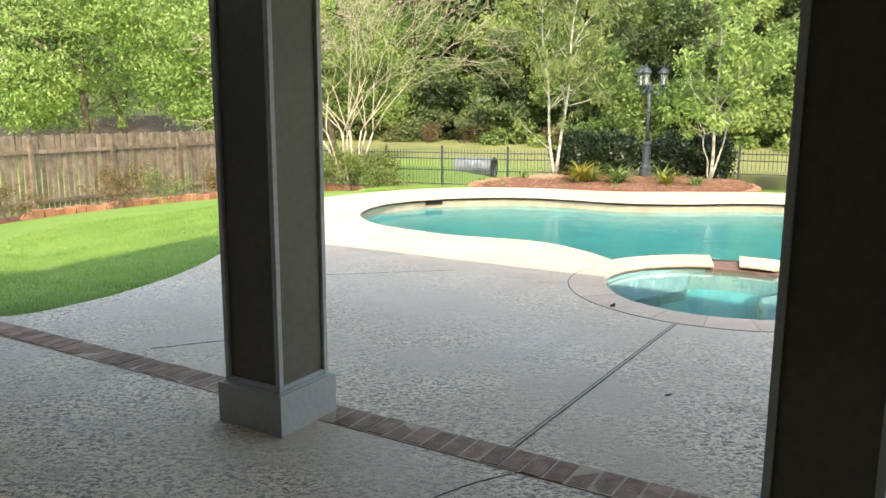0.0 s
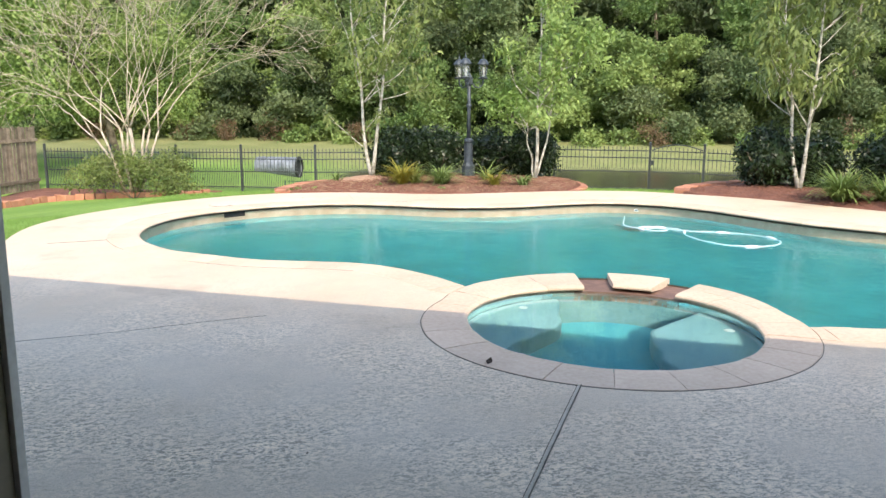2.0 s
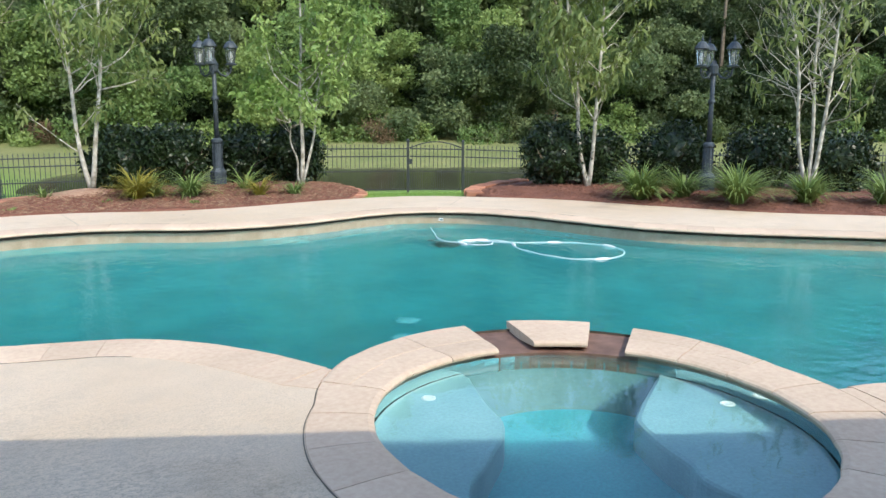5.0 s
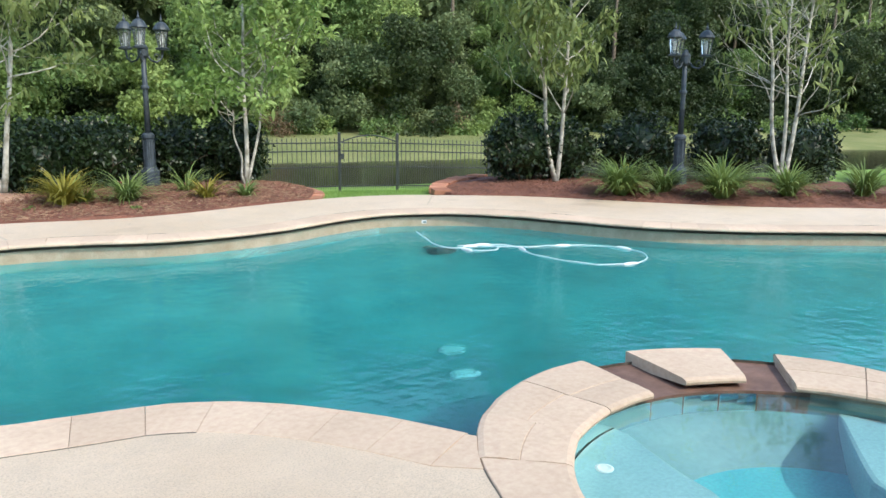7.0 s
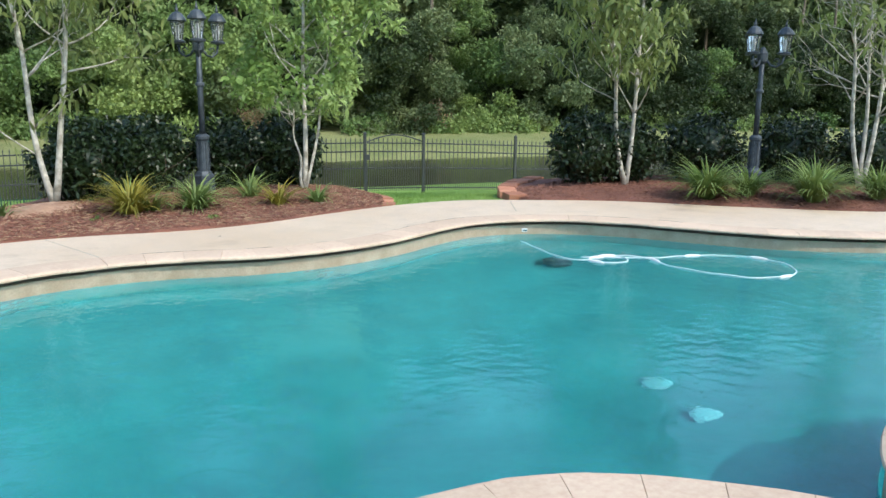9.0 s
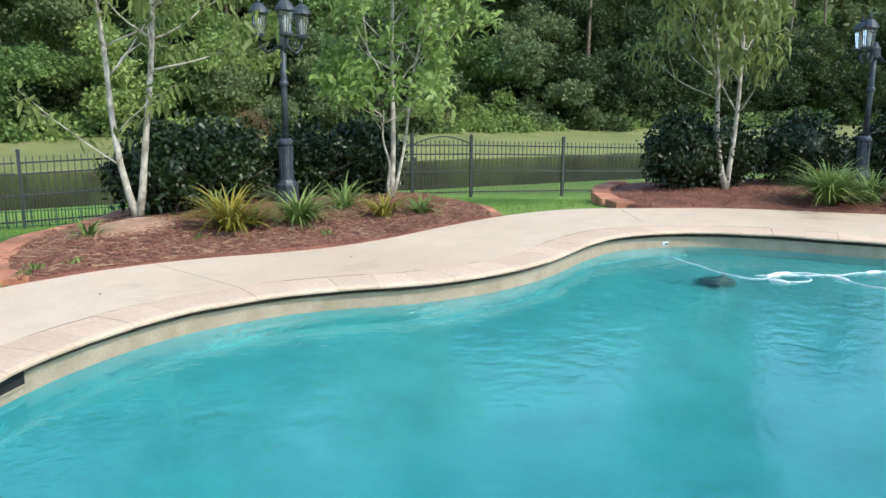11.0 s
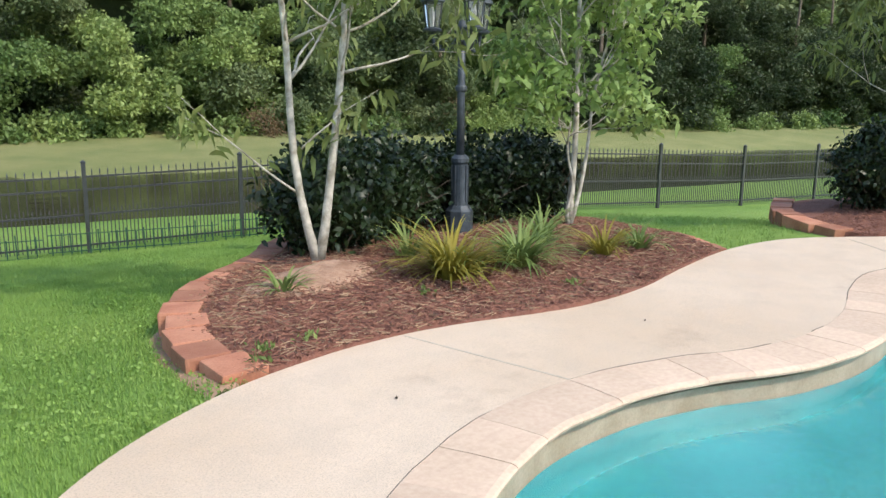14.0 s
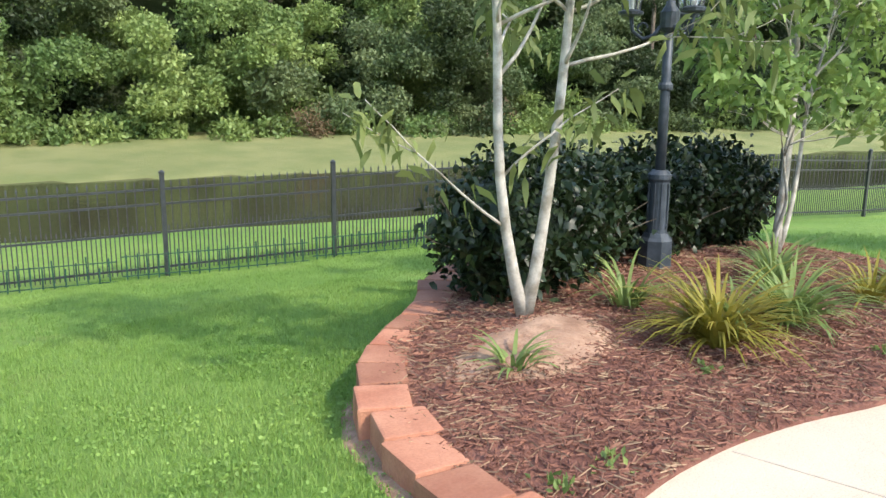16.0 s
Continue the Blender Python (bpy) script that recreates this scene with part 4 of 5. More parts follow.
# ---- trees ----
def garden_tree(x, y, stems, crown, seed, label, leaf_len=0.15, low=(), hang=0.7, broad=0.3):
    """stems: (lean x, lean y, height, radius, bare height); crown: leaves for each tip and their spread."""
    global RNG
    RNG = np.random.default_rng(seed)
    t = empty("young_tree", pose(x, y, bed_z(x, y) - 0.02), label, "tree")
    tips = []
    for sx, sy, h, r, bare in stems:
        bm, path, radii = bmesh.new(), [], []
        n = 14
        for k in range(n + 1):
            f = k / n
            path.append(Vector((sx * f ** 0.75 + 0.035 * math.sin(f * 11 + sx * 9) * f ** 0.3, sy * f ** 0.75 + 0.035 * math.cos(f * 9 + sx * 5) * f ** 0.3, h * f)))
            radii.append(r * 0.86 * (1.3 - 0.3 * min(1, f * 10)) * (1 - 0.82 * f) + 0.004)
        part("trunk", tube(bm, path, radii, 9), M_BARK, t, smooth=True)
        bm = bmesh.new()
        for k in range(n):
            z = path[k].z
            if z < bare:
                continue
            for _ in range(2 if z < h * 0.8 else 3):
                a = RNG.uniform(0, 2 * math.pi)
                grow(bm, path[k], Vector((math.cos(a), math.sin(a), RNG.uniform(0.3, 1.1))), RNG.uniform(0.42, 0.8) * (1.15 - 0.45 * z / h), radii[k] * 0.38 + 0.003, 2, tips, 0.3, (2, 2), 0.5, 5, 0.2, 0.72)
        for z, a, ln in low:
            k = min(n - 1, int(z / h * n))
            grow(bm, path[k], Vector((math.cos(a), math.sin(a), 0.7)), ln, 0.010, 1, tips, 0.2, (1, 2), 0.4, 5, 0.1)
        part("branching", bm, M_BARK, t, smooth=True)
        low = ()
    tp = np.array([tuple(q) for q in tips])
    keep = tp[RNG.uniform(size=len(tp)) < crown[2]]
    pts = (keep[:, None, :] + RNG.normal(size=(len(keep), crown[0], 3)) * crown[1]).reshape(-1, 3)
    leaves("crown", pts, leaf_len, crown[3], t, "yellow-green leaves in loose clusters", broad, hang, fine=True)
    return t


garden_tree(2.36, 16.72, [(-0.36, 0.26, 3.9, 0.036, 1.2), (0.34, -0.22, 4.1, 0.038, 1.2)], (6, 0.07, 0.55, M_LEAF_Y), 3,
            "young tree with two pale stems and drooping yellow-green leaves", 0.13, [(0.75, 2.4, 0.7), (0.9, -0.9, 0.5)])
garden_tree(5.49, 16.28, [(0.05, 0.0, 3.7, 0.038, 1.15), (0.42, -0.15, 2.4, 0.022, 1.2), (-0.25, -0.1, 1.1, 0.02, 0.8)], (13, 0.06, 0.42, M_LEAF_B), 5,
            "young tree with a pale trunk and bright green leaves", 0.11, (), -0.15, 0.42)
garden_tree(9.3, 13.53, [(0.16, -0.1, 3.7, 0.038, 1.0), (-0.36, 0.30, 3.5, 0.039, 1.1)], (7, 0.08, 0.6, M_LEAF_Y), 8,
            "young tree with two pale trunks and yellow-green leaves", 0.15)
garden_tree(11.2, 10.83, [(-0.4, 0.35, 3.5, 0.036, 1.2), (0.25, -0.2, 3.7, 0.036, 1.0), (0.02, 0.1, 3.3, 0.034, 1.3)], (5, 0.07, 0.13, M_LEAF_Y), 11,
            "sparse young tree with three pale stems and few leaves", 0.15)
# ---- shrubs and clumps ----
def shrub(x, y, rx, ry, h, seed, label="dense dark glossy evergreen shrub in the mulch bed", mat=None, leaf=0.075, count=120, core=True, name="evergreen_shrub", group="evergreen shrubs"):
    global RNG
    RNG = np.random.default_rng(seed)
    z = bed_z(x, y)
    t = empty(name, pose(x, y, z), label, "shrub", group)
    bm = bmesh.new()
    tips = []
    for k in range(6):
        a = RNG.uniform(0, 6.28)
        grow(bm, Vector((0.1 * math.cos(a), 0.1 * math.sin(a), -0.03)), Vector((math.cos(a) * 0.7, math.sin(a) * 0.7, 1)), h * 0.5, 0.014, 1, tips, 0.3, (2, 2), 0.5, 5)
    part("branching", bm, M_BARK_D, t)
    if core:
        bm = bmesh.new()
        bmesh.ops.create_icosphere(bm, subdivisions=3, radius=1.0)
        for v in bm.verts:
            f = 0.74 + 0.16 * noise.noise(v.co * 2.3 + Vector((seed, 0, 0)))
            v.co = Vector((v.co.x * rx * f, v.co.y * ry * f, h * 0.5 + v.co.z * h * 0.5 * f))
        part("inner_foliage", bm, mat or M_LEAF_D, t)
    pts = puffs((0, 0, h * 0.5), (rx, ry, h * 0.52), count, 26, (0.07, 0.07, 0.06), 0.72, -0.9)
    pts[:, 2] = np.maximum(pts[:, 2], 0.02)
    leaves("foliage", pts, leaf, mat or M_LEAF_D, t, "", 0.5, -0.1, fine=True)
    return t


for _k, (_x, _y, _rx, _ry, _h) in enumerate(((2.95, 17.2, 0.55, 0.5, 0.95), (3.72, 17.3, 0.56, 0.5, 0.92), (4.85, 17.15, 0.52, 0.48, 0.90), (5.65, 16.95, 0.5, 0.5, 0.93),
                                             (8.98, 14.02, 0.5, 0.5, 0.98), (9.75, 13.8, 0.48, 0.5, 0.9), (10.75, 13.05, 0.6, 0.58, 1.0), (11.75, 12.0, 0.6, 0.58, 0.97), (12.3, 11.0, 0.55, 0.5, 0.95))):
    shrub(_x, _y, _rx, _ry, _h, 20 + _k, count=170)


def clump(x, y, n, length, mat, seed, label, arch=1.0, width=0.023):
    """A tuft of long arching blades."""
    global RNG
    RNG = np.random.default_rng(seed)
    verts, faces = [], []
    for _ in range(n):
        a, L = RNG.uniform(0, 6.28), length * RNG.uniform(0.55, 1.1)
        el = RNG.uniform(0.75, 1.45)
        r0 = RNG.uniform(0, 0.07)
        px, pz, th = r0, -0.02, el
        side = Vector((-math.sin(a), math.cos(a), 0))
        base = len(verts)
        for k in range(6):
            f = k / 5
            w = width * (1 - f ** 2) + 0.002
            c = Vector((math.cos(a) * px, math.sin(a) * px, pz))
            verts += [tuple(c + side * w / 2), tuple(c - side * w / 2)]
            px += math.cos(th) * L / 5
            pz += math.sin(th) * L / 5
            th -= arch * RNG.uniform(0.2, 0.42)
        for k in range(5):
            b = base + 2 * k
            faces.append((b, b + 1, b + 3, b + 2))
    ob = raw("strappy_plant", verts, faces, mat)
    ob.location = (x, y, bed_z(x, y))
    return tagged(ob, label, "plant", "strappy plants")


_G, _Y = "clump of arching green strappy leaves in mulch", "clump of yellowing strappy leaves in mulch"
for _k, (_x, _y, _n, _l, _mat, _lab) in enumerate((
        (2.74, 15.72, 240, 0.64, M_BLADE_Y, _Y), (3.42, 15.55, 180, 0.60, M_BLADE, _G), (3.1, 16.45, 50, 0.55, M_BLADE, _G), (4.35, 15.3, 70, 0.50, M_BLADE_Y, _Y),
        (4.4, 15.95, 70, 0.6, M_BLADE, _G), (4.85, 15.2, 55, 0.42, M_BLADE, _G), (1.65, 16.3, 26, 0.36, M_BLADE, _G), (2.98, 15.72, 50, 0.5, M_BLADE, _G),
        (8.92, 12.1, 380, 0.86, M_BLADE, _G), (9.45, 11.75, 200, 0.72, M_BLADE, _G), (9.6, 10.95, 400, 0.88, M_BLADE, _G), (10.4, 10.4, 240, 0.74, M_BLADE, _G), (11.2, 9.7, 240, 0.78, M_BLADE, _G), (9.25, 12.2, 60, 0.6, M_BLADE_Y, _Y))):
    clump(_x, _y, _n, _l, _mat, 40 + _k, _lab)


def weed(x, y, seed, n=14):
    global RNG
    RNG = np.random.default_rng(seed)
    ob = leaves("weed", RNG.normal(size=(n * 2, 3)) * (0.035, 0.035, 0.008) + (0, 0, 0.015), 0.04, M_BLADE, None, "", 0.5, -0.6)
    ob.location = (x, y, bed_z(x, y))
    tagged(ob, "small green broad-leaved weed in the mulch", "weed", "weeds in the mulch", "stuff")


for _k, (_x, _y) in enumerate(((0.88, 15.55), (1.15, 15.5), (3.3, 15.0), (0.75, 15.42), (2.3, 15.6))):
    weed(_x, _y, 80 + _k)

# ---- mulch chips and pine straw ----
def chips(name, outline, n, seed, region, label, mat, long=(0.014, 0.055), wide=(0.003, 0.009)):
    rng = np.random.default_rng(seed)
    verts, faces = [], []
    while len(faces) < n * 3:
        x, y = rng.uniform(region[0], region[1]), rng.uniform(region[2], region[3])
        if not inside((x, y), outline):
            continue
        z = bed_z(x, y) + 0.006
        a, L, w = rng.uniform(0, 6.28), rng.uniform(*long), rng.uniform(*wide)
        d, s = Vector((math.cos(a), math.sin(a), rng.uniform(-0.3, 0.3))) * L, Vector((-math.sin(a), math.cos(a), rng.uniform(-0.4, 0.4))) * w
        c, h = Vector((x, y, z + rng.uniform(0, 0.012))), Vector((0, 0, 0.005))
        b = len(verts)
        verts += [tuple(c - d / 2 - s / 2), tuple(c - d / 2 + s / 2), tuple(c + d / 2 + s / 2), tuple(c + d / 2 - s / 2), tuple(c - d / 2 + h), tuple(c + d / 2 + h)]
        faces += [(b, b + 3, b + 5, b + 4), (b + 1, b + 4, b + 5, b + 2), (b, b + 4, b + 1)]
    tagged(raw(name, verts, faces, mat), label, "mulch", kind="stuff")


chips("mulch", BED1, 24000, 91, (0.4, 6.2, 14.6, 17.6), "reddish brown shredded bark mulch", M_CHIP)
chips("pine_straw", BED1, 4500, 93, (0.4, 6.2, 14.6, 17.6), "pale pine straw scattered over the mulch", M_STRAW, (0.04, 0.12), (0.0015, 0.0035))
chips("mulch", BED2, 10000, 92, (7.3, 11.5, 8.5, 14.5), "dark red shredded bark mulch", M_CHIP)

# ---- grass blades on the lawn near the walk ----
def turf(name, area, n, seed, h, label):
    """Short blades, thickest near the walk."""
    rng = np.random.default_rng(seed)
    x = rng.uniform(area[0], area[1], n)
    y = rng.uniform(area[2], area[3], n)
    ok = [k for k in range(n) if not inside((x[k], y[k]), DECKISH) and not inside((x[k], y[k]), BED1) and gap((x[k], y[k]), DECKISH) > 0.04]
    x, y = x[ok], y[ok]
    z = np.array([lawn(a, b) for a, b in zip(x, y)])
    m = len(x)
    P = np.repeat(np.stack((x, y, z), 1), 3, axis=0) + rng.normal(size=(3 * m, 3)) * (0.02, 0.02, 0.0)
    k = 3 * m
    a, L = rng.uniform(0, 6.28, k), h * rng.uniform(0.5, 1.25, k)
    lean = rng.uniform(0.1, 0.9, k)
    tip = P + np.stack((np.cos(a) * lean * L, np.sin(a) * lean * L, L), 1)
    s = np.stack((-np.sin(a), np.cos(a), 0 * a), 1) * 0.0035
    v = np.stack((P - s - (0, 0, 0.01), P + s - (0, 0, 0.01), tip), 1).reshape(-1, 3)
    me = bpy.data.meshes.new(name)
    me.vertices.add(3 * k)
    me.vertices.foreach_set("co", v.reshape(-1))
    me.loops.add(3 * k)
    me.loops.foreach_set("vertex_index", np.arange(3 * k, dtype=np.int32))
    me.polygons.add(k)
    me.polygons.foreach_set("loop_start", np.arange(0, 3 * k, 3, dtype=np.int32))
    me.update(calc_edges=True)
    tagged(piece(name, me, M_GRASS), label, "grass", kind="stuff")


turf("grass", (-1.6, 4.5, 14.8, 20.5), 60000, 101, 0.032, "short green lawn grass beside the mulch bed")
turf("grass", (-6.5, -2.3, 5.6, 13.5), 22000, 102, 0.036, "short green lawn grass beside the patio")
turf("grass", (-2.0, 8.5, 20.0, 23.4), 26000, 104, 0.034, "short green lawn grass before the metal fence")
turf("grass", (3.5, 10.5, 14.5, 20.0), 9000, 103, 0.05, "short green lawn grass by the gate")

# broad clover leaves in the grass beside the bed wall
_rg = np.random.default_rng(77)
_cl = []
while len(_cl) < 6000:
    _x, _y = _rg.uniform(-1.2, 2.2), _rg.uniform(15.2, 18.6)
    if noise.noise(Vector((_x * 1.6, _y * 1.6, 2))) + _rg.uniform(-0.3, 0.3) > 0.0 and not inside((_x, _y), DECKISH) and not inside((_x, _y), BED1):
        _cl.append((_x, _y, lawn(_x, _y) + _rg.uniform(0.012, 0.035)))
RNG = np.random.default_rng(78)
tagged(leaves("clover", _cl, 0.02, M_GRASS, None, "", 0.8, -0.1), "clover growing through the lawn", "clover", kind="stuff")

# ---- metal fence ----
def along(w):
    return Vector((0, 24.6, 0)) + W * w


def fence_panel(m, width, label, arched=False, slope=0.0):
    t = empty("metal_fence_panel", m, label, "fence", "metal fence panels")
    post = bmesh.new()
    box(post, -0.028, -0.028, -0.15, 0.028, 0.028, 1.27)
    p = part("post", post, M_IRON, t)
    part("post_cap", lathe(bmesh.new(), [(0.04, 1.27), (0.04, 1.285), (0.012, 1.31)], 8), M_IRON, p)
    for z in (1.08, 0.90, 0.55, 0.12):
        r = boxed("rail", (0.028, -0.013, z - 0.013, width - 0.028, 0.013, z + 0.013), M_IRON, t)
        r.matrix_local = pose(0, 0, 0, 0, -math.degrees(math.atan(slope)), 0)
    n = round(width / 0.105)
    for k in range(1, n):
        x = width * k / n
        o = piece("picket", PICKET_TALL, M_IRON, t)
        o.location = (x, 0, slope * x)
        o = piece("puppy_picket", PICKET_SHORT, M_IRON, t)
        o.location = (x - width / n / 2, 0, slope * (x - width / n / 2))
    if arched:
        q = [Vector((width * f, 0, 1.08 + 0.16 * math.sin(math.pi * f))) for f in np.linspace(0.03, 0.97, 14)]
        part("arch", tube(bmesh.new(), q, [0.014] * 14, 6), M_IRON, t)
        boxed("latch", (0.03, -0.03, 0.72, 0.10, 0.03, 0.84), M_IRON, t, bevel=0.004)
    return t


def picket_mesh(name, h):
    bm = box(bmesh.new(), -0.0065, -0.0065, 0.06, 0.0065, 0.0065, h - 0.06)
    top = [bm.verts.new((a * 0.012, b * 0.008, h - 0.06)) for a, b in ((-1, -1), (1, -1), (1, 1), (-1, 1))]
    tip = bm.verts.new((0, 0, h))
    for k in range(4):
        bm.faces.new((top[k], top[(k + 1) % 4], tip))
    me = bpy.data.meshes.new(name)
    bm.to_mesh(me)
    bm.free()
    me.materials.append(M_IRON)
    return me


PICKET_TALL, PICKET_SHORT = picket_mesh("picket", 1.20), picket_mesh("puppy_picket", 0.66)
_turn = math.degrees(math.atan2(W.y, W.x))
_stops = [-6.1, -4.0, -2.0, -0.05, 2.1, 4.08, 6.24, 8.6, 11.0, 12.33, 14.6, 16.96, 19.3, 21.7, 24.1]
for _k, (_a, _b) in enumerate(zip(_stops, _stops[1:])):
    _p, _q = along(_a), along(_b)
    _z0, _z1 = lawn(_p.x, _p.y), lawn(_q.x, _q.y)
    _gate = _k == 8
    fence_panel(pose(_p.x, _p.y, _z0, 0, 0, _turn), _b - _a, "black metal garden gate with an arched top" if _gate else "black metal picket fence panel on the lawn", _gate, (_z1 - _z0) / (_b - _a))

# low green wire edging in front of the fence
M_WIRE = simple("green_coated_wire", (0.01, 0.05, 0.03), (0.025, 0.09, 0.05), 10, 0.5, bump=0)


def wire_edging(w0):
    p = along(w0) - N * 0.12
    t = empty("wire_edging", pose(p.x, p.y, lawn(p.x, p.y), 0, 0, _turn), "low green wire border edging before the fence", "edging", "wire edging panels")
    for z in (0.30, 0.06):
        boxed("wire", (0, -0.005, z - 0.006, 2.3, 0.005, z + 0.006), M_WIRE, t)
    for k in range(19):
        x = 0.06 + 0.12 * k
        boxed("upright", (x - 0.009, -0.006, -0.04, x + 0.009, 0.006, 0.32 + 0.015 * math.sin(k * 1.7)), M_WIRE, t, pose(0, 0, 0, 0, 2 * math.sin(k * 2.3), 0))
    return t


for _w0 in (1.2, 3.55, 5.9):
    wire_edging(_w0)

# ---- wooden fence ----
WF0, WF1 = Vector((-11.0, 13.1, 0)), Vector((-5.75, 26.9, 0))
_wd = (WF1 - WF0).normalized()
_wa = math.degrees(math.atan2(_wd.y, _wd.x))


def picket_board(h):
    bm = bmesh.new()
    prof = [(-0.06, -0.02), (0.06, -0.02), (0.06, h - 0.03), (0.036, h), (-0.036, h), (-0.06, h - 0.03)]
    a = [bm.verts.new((x, -0.009, z)) for x, z in prof]
    b = [bm.verts.new((x, 0.009, z)) for x, z in prof]
    bm.faces.new(a)
    bm.faces.new(b[::-1])
    for k in range(6):
        bm.faces.new((a[k], b[k], b[(k + 1) % 6], a[(k + 1) % 6]))
    bmesh.ops.recalc_face_normals(bm, faces=bm.faces)
    me = bpy.data.meshes.new("picket")
    bm.to_mesh(me)
    bm.free()
    me.materials.append(M_WOOD)
    return me


BOARDS = [picket_board(1.78 + 0.012 * k) for k in range(3)]


def wood_panel(k, w):
    p = WF0 + _wd * w * k
    q = p + _wd * w
    z0, z1 = lawn(p.x, p.y), lawn(q.x, q.y)
    sl = (z1 - z0) / w
    t = empty("wooden_fence_panel", pose(p.x, p.y, z0, 0, 0, _wa), "weathered tan wooden picket fence panel with gaps", "fence", "wooden fence panels")
    boxed("post", (-0.045, -0.11, -0.1, 0.045, -0.02, 1.72), M_WOOD, t, bevel=0.006)
    for z in (0.28, 1.42):
        boxed("rail", (-0.02, -0.05, z - 0.045, w, -0.011, z + 0.045), M_WOOD, t, pose(0, 0, 0, 0, -math.degrees(math.atan(sl)), 0), 0.004)
    n = round(w / 0.158)
    for j in range(n):
        x = (j + 0.5) * w / n
        o = piece("picket", BOARDS[(j * 7 + k) % 3], M_WOOD, t)
        o.matrix_local = pose(x, 0, sl * x + 0.01 * math.sin(j * 3.1 + k), 0, 0.6 * math.sin(j * 1.7 + k * 2), 0)


_len = (WF1 - WF0).length
for _k in range(6):
    wood_panel(_k, _len / 6)

# strip of mulch under the wooden fence, turning along the metal one, with a rough stone edge
_strip = [WF0.xy + Vector((0.15, -0.3)), WF0.xy + Vector((1.5, -0.6))] + even(spline([(-8.4, 15.9), (-7.4, 17.6), (-6.3, 19.6), (-5.4, 21.8), (-4.6, 23.2), (-3.4, 23.6), (-1.9, 23.6), (-0.9, 24.0)]), 0.3) + [Vector((-0.6, 24.7)), Vector((-3.5, 25.95)), WF1.xy + Vector((0.15, -0.1))]
patch_bed("ground_bed", _strip, lambda x, y, d: lawn(x, y) + 0.03 + 0.04 * min(1, d), M_MULCH, "strip of red mulch along the wooden fence", 0.3)


def scraggly(x, y, h, seed, n, mat, label, name, leafs=6, leafsize=0.07):
    global RNG
    RNG = np.random.default_rng(seed)
    t = empty(name, pose(x, y, lawn(x, y) + 0.02), label, "shrub")
    bm, tips = bmesh.new(), []
    for k in range(n):
        a = RNG.uniform(0, 6.28)
        grow(bm, Vector((0.05 * math.cos(a), 0.05 * math.sin(a), -0.05)), Vector((math.cos(a) * 0.8, math.sin(a) * 0.8, 1)), h * 0.45, 0.012, 2, tips, 0.5, (2, 3), 0.7, 4)
    part("stems", bm, M_BARK_D, t)
    tp = np.array([tuple(q) for q in tips])
    pts = (tp[:, None, :] + RNG.normal(size=(len(tp), leafs, 3)) * 0.07).reshape(-1, 3)
    leaves("foliage", pts, leafsize, mat, t, "", 0.5, 0.1)
    return t


M_ROSE = leaf_material("reddish_rose_leaf", (0.10, 0.10, 0.03), (0.26, 0.14, 0.06), 3.0)
M_FLOWER = simple("red_rose_petal", (0.5, 0.03, 0.03), (0.65, 0.06, 0.06), 9, 0.5, bump=0)
scraggly(-7.3, 17.4, 1.15, 120, 9, M_ROSE, "scraggly rose bush with reddish leaves by the fence", "rose_bush", 3)
scraggly(-6.6, 19.0, 1.1, 121, 7, M_LEAF_Y, "sparse yellow-green bush by the wooden fence", "garden_bush", 3)
scraggly(-5.9, 20.8, 0.9, 122, 7, M_ROSE, "scraggly rose bush with reddish leaves by the fence", "rose_bush", 3)
scraggly(-8.6, 15.6, 0.9, 123, 6, M_ROSE, "scraggly rose bush with reddish leaves by the fence", "rose_bush", 2)
scraggly(-2.1, 23.75, 1.35, 124, 10, M_LEAF_Y, "leafy yellow-green bush at the foot of a bare tree", "garden_bush", 7, 0.09)
scraggly(-2.75, 23.35, 1.5, 126, 12, M_LEAF_Y, "tall thin yellow-green bush before a bare tree", "garden_bush", 6, 0.085)
scraggly(-3.6, 24.0, 1.25, 125, 8, M_LEAF_Y, "leafy yellow-green bush beside the metal fence", "garden_bush", 5, 0.09)

# ---- bare crepe myrtle ----
def bare_tree(x, y):
    global RNG
    RNG = np.random.default_rng(33)
    t = empty("crepe_myrtle", pose(x, y, lawn(x, y)), "bare multi-stemmed crepe myrtle with pale branches", "tree")
    for k in range(10):
        a = 6.28 * k / 10 + RNG.uniform(-0.3, 0.3)
        bm, tips = bmesh.new(), []
        out = (0.08, 0.32, 0.16, 0.46, 0.12, 0.28, 0.42, 0.2, 0.25, 0.38)[k]
        grow(bm, Vector((0.12 * math.cos(a), 0.12 * math.sin(a), -0.1)), Vector((math.cos(a) * out, math.sin(a) * out, 1)), 1.9, 0.046, 6, tips, 0.24, (2, 2), 0.6, 6, 0.05, 0.81, 0.006)
        part("stem", bm, M_TWIG, t, smooth=True)


bare_tree(-2.8, 23.8)

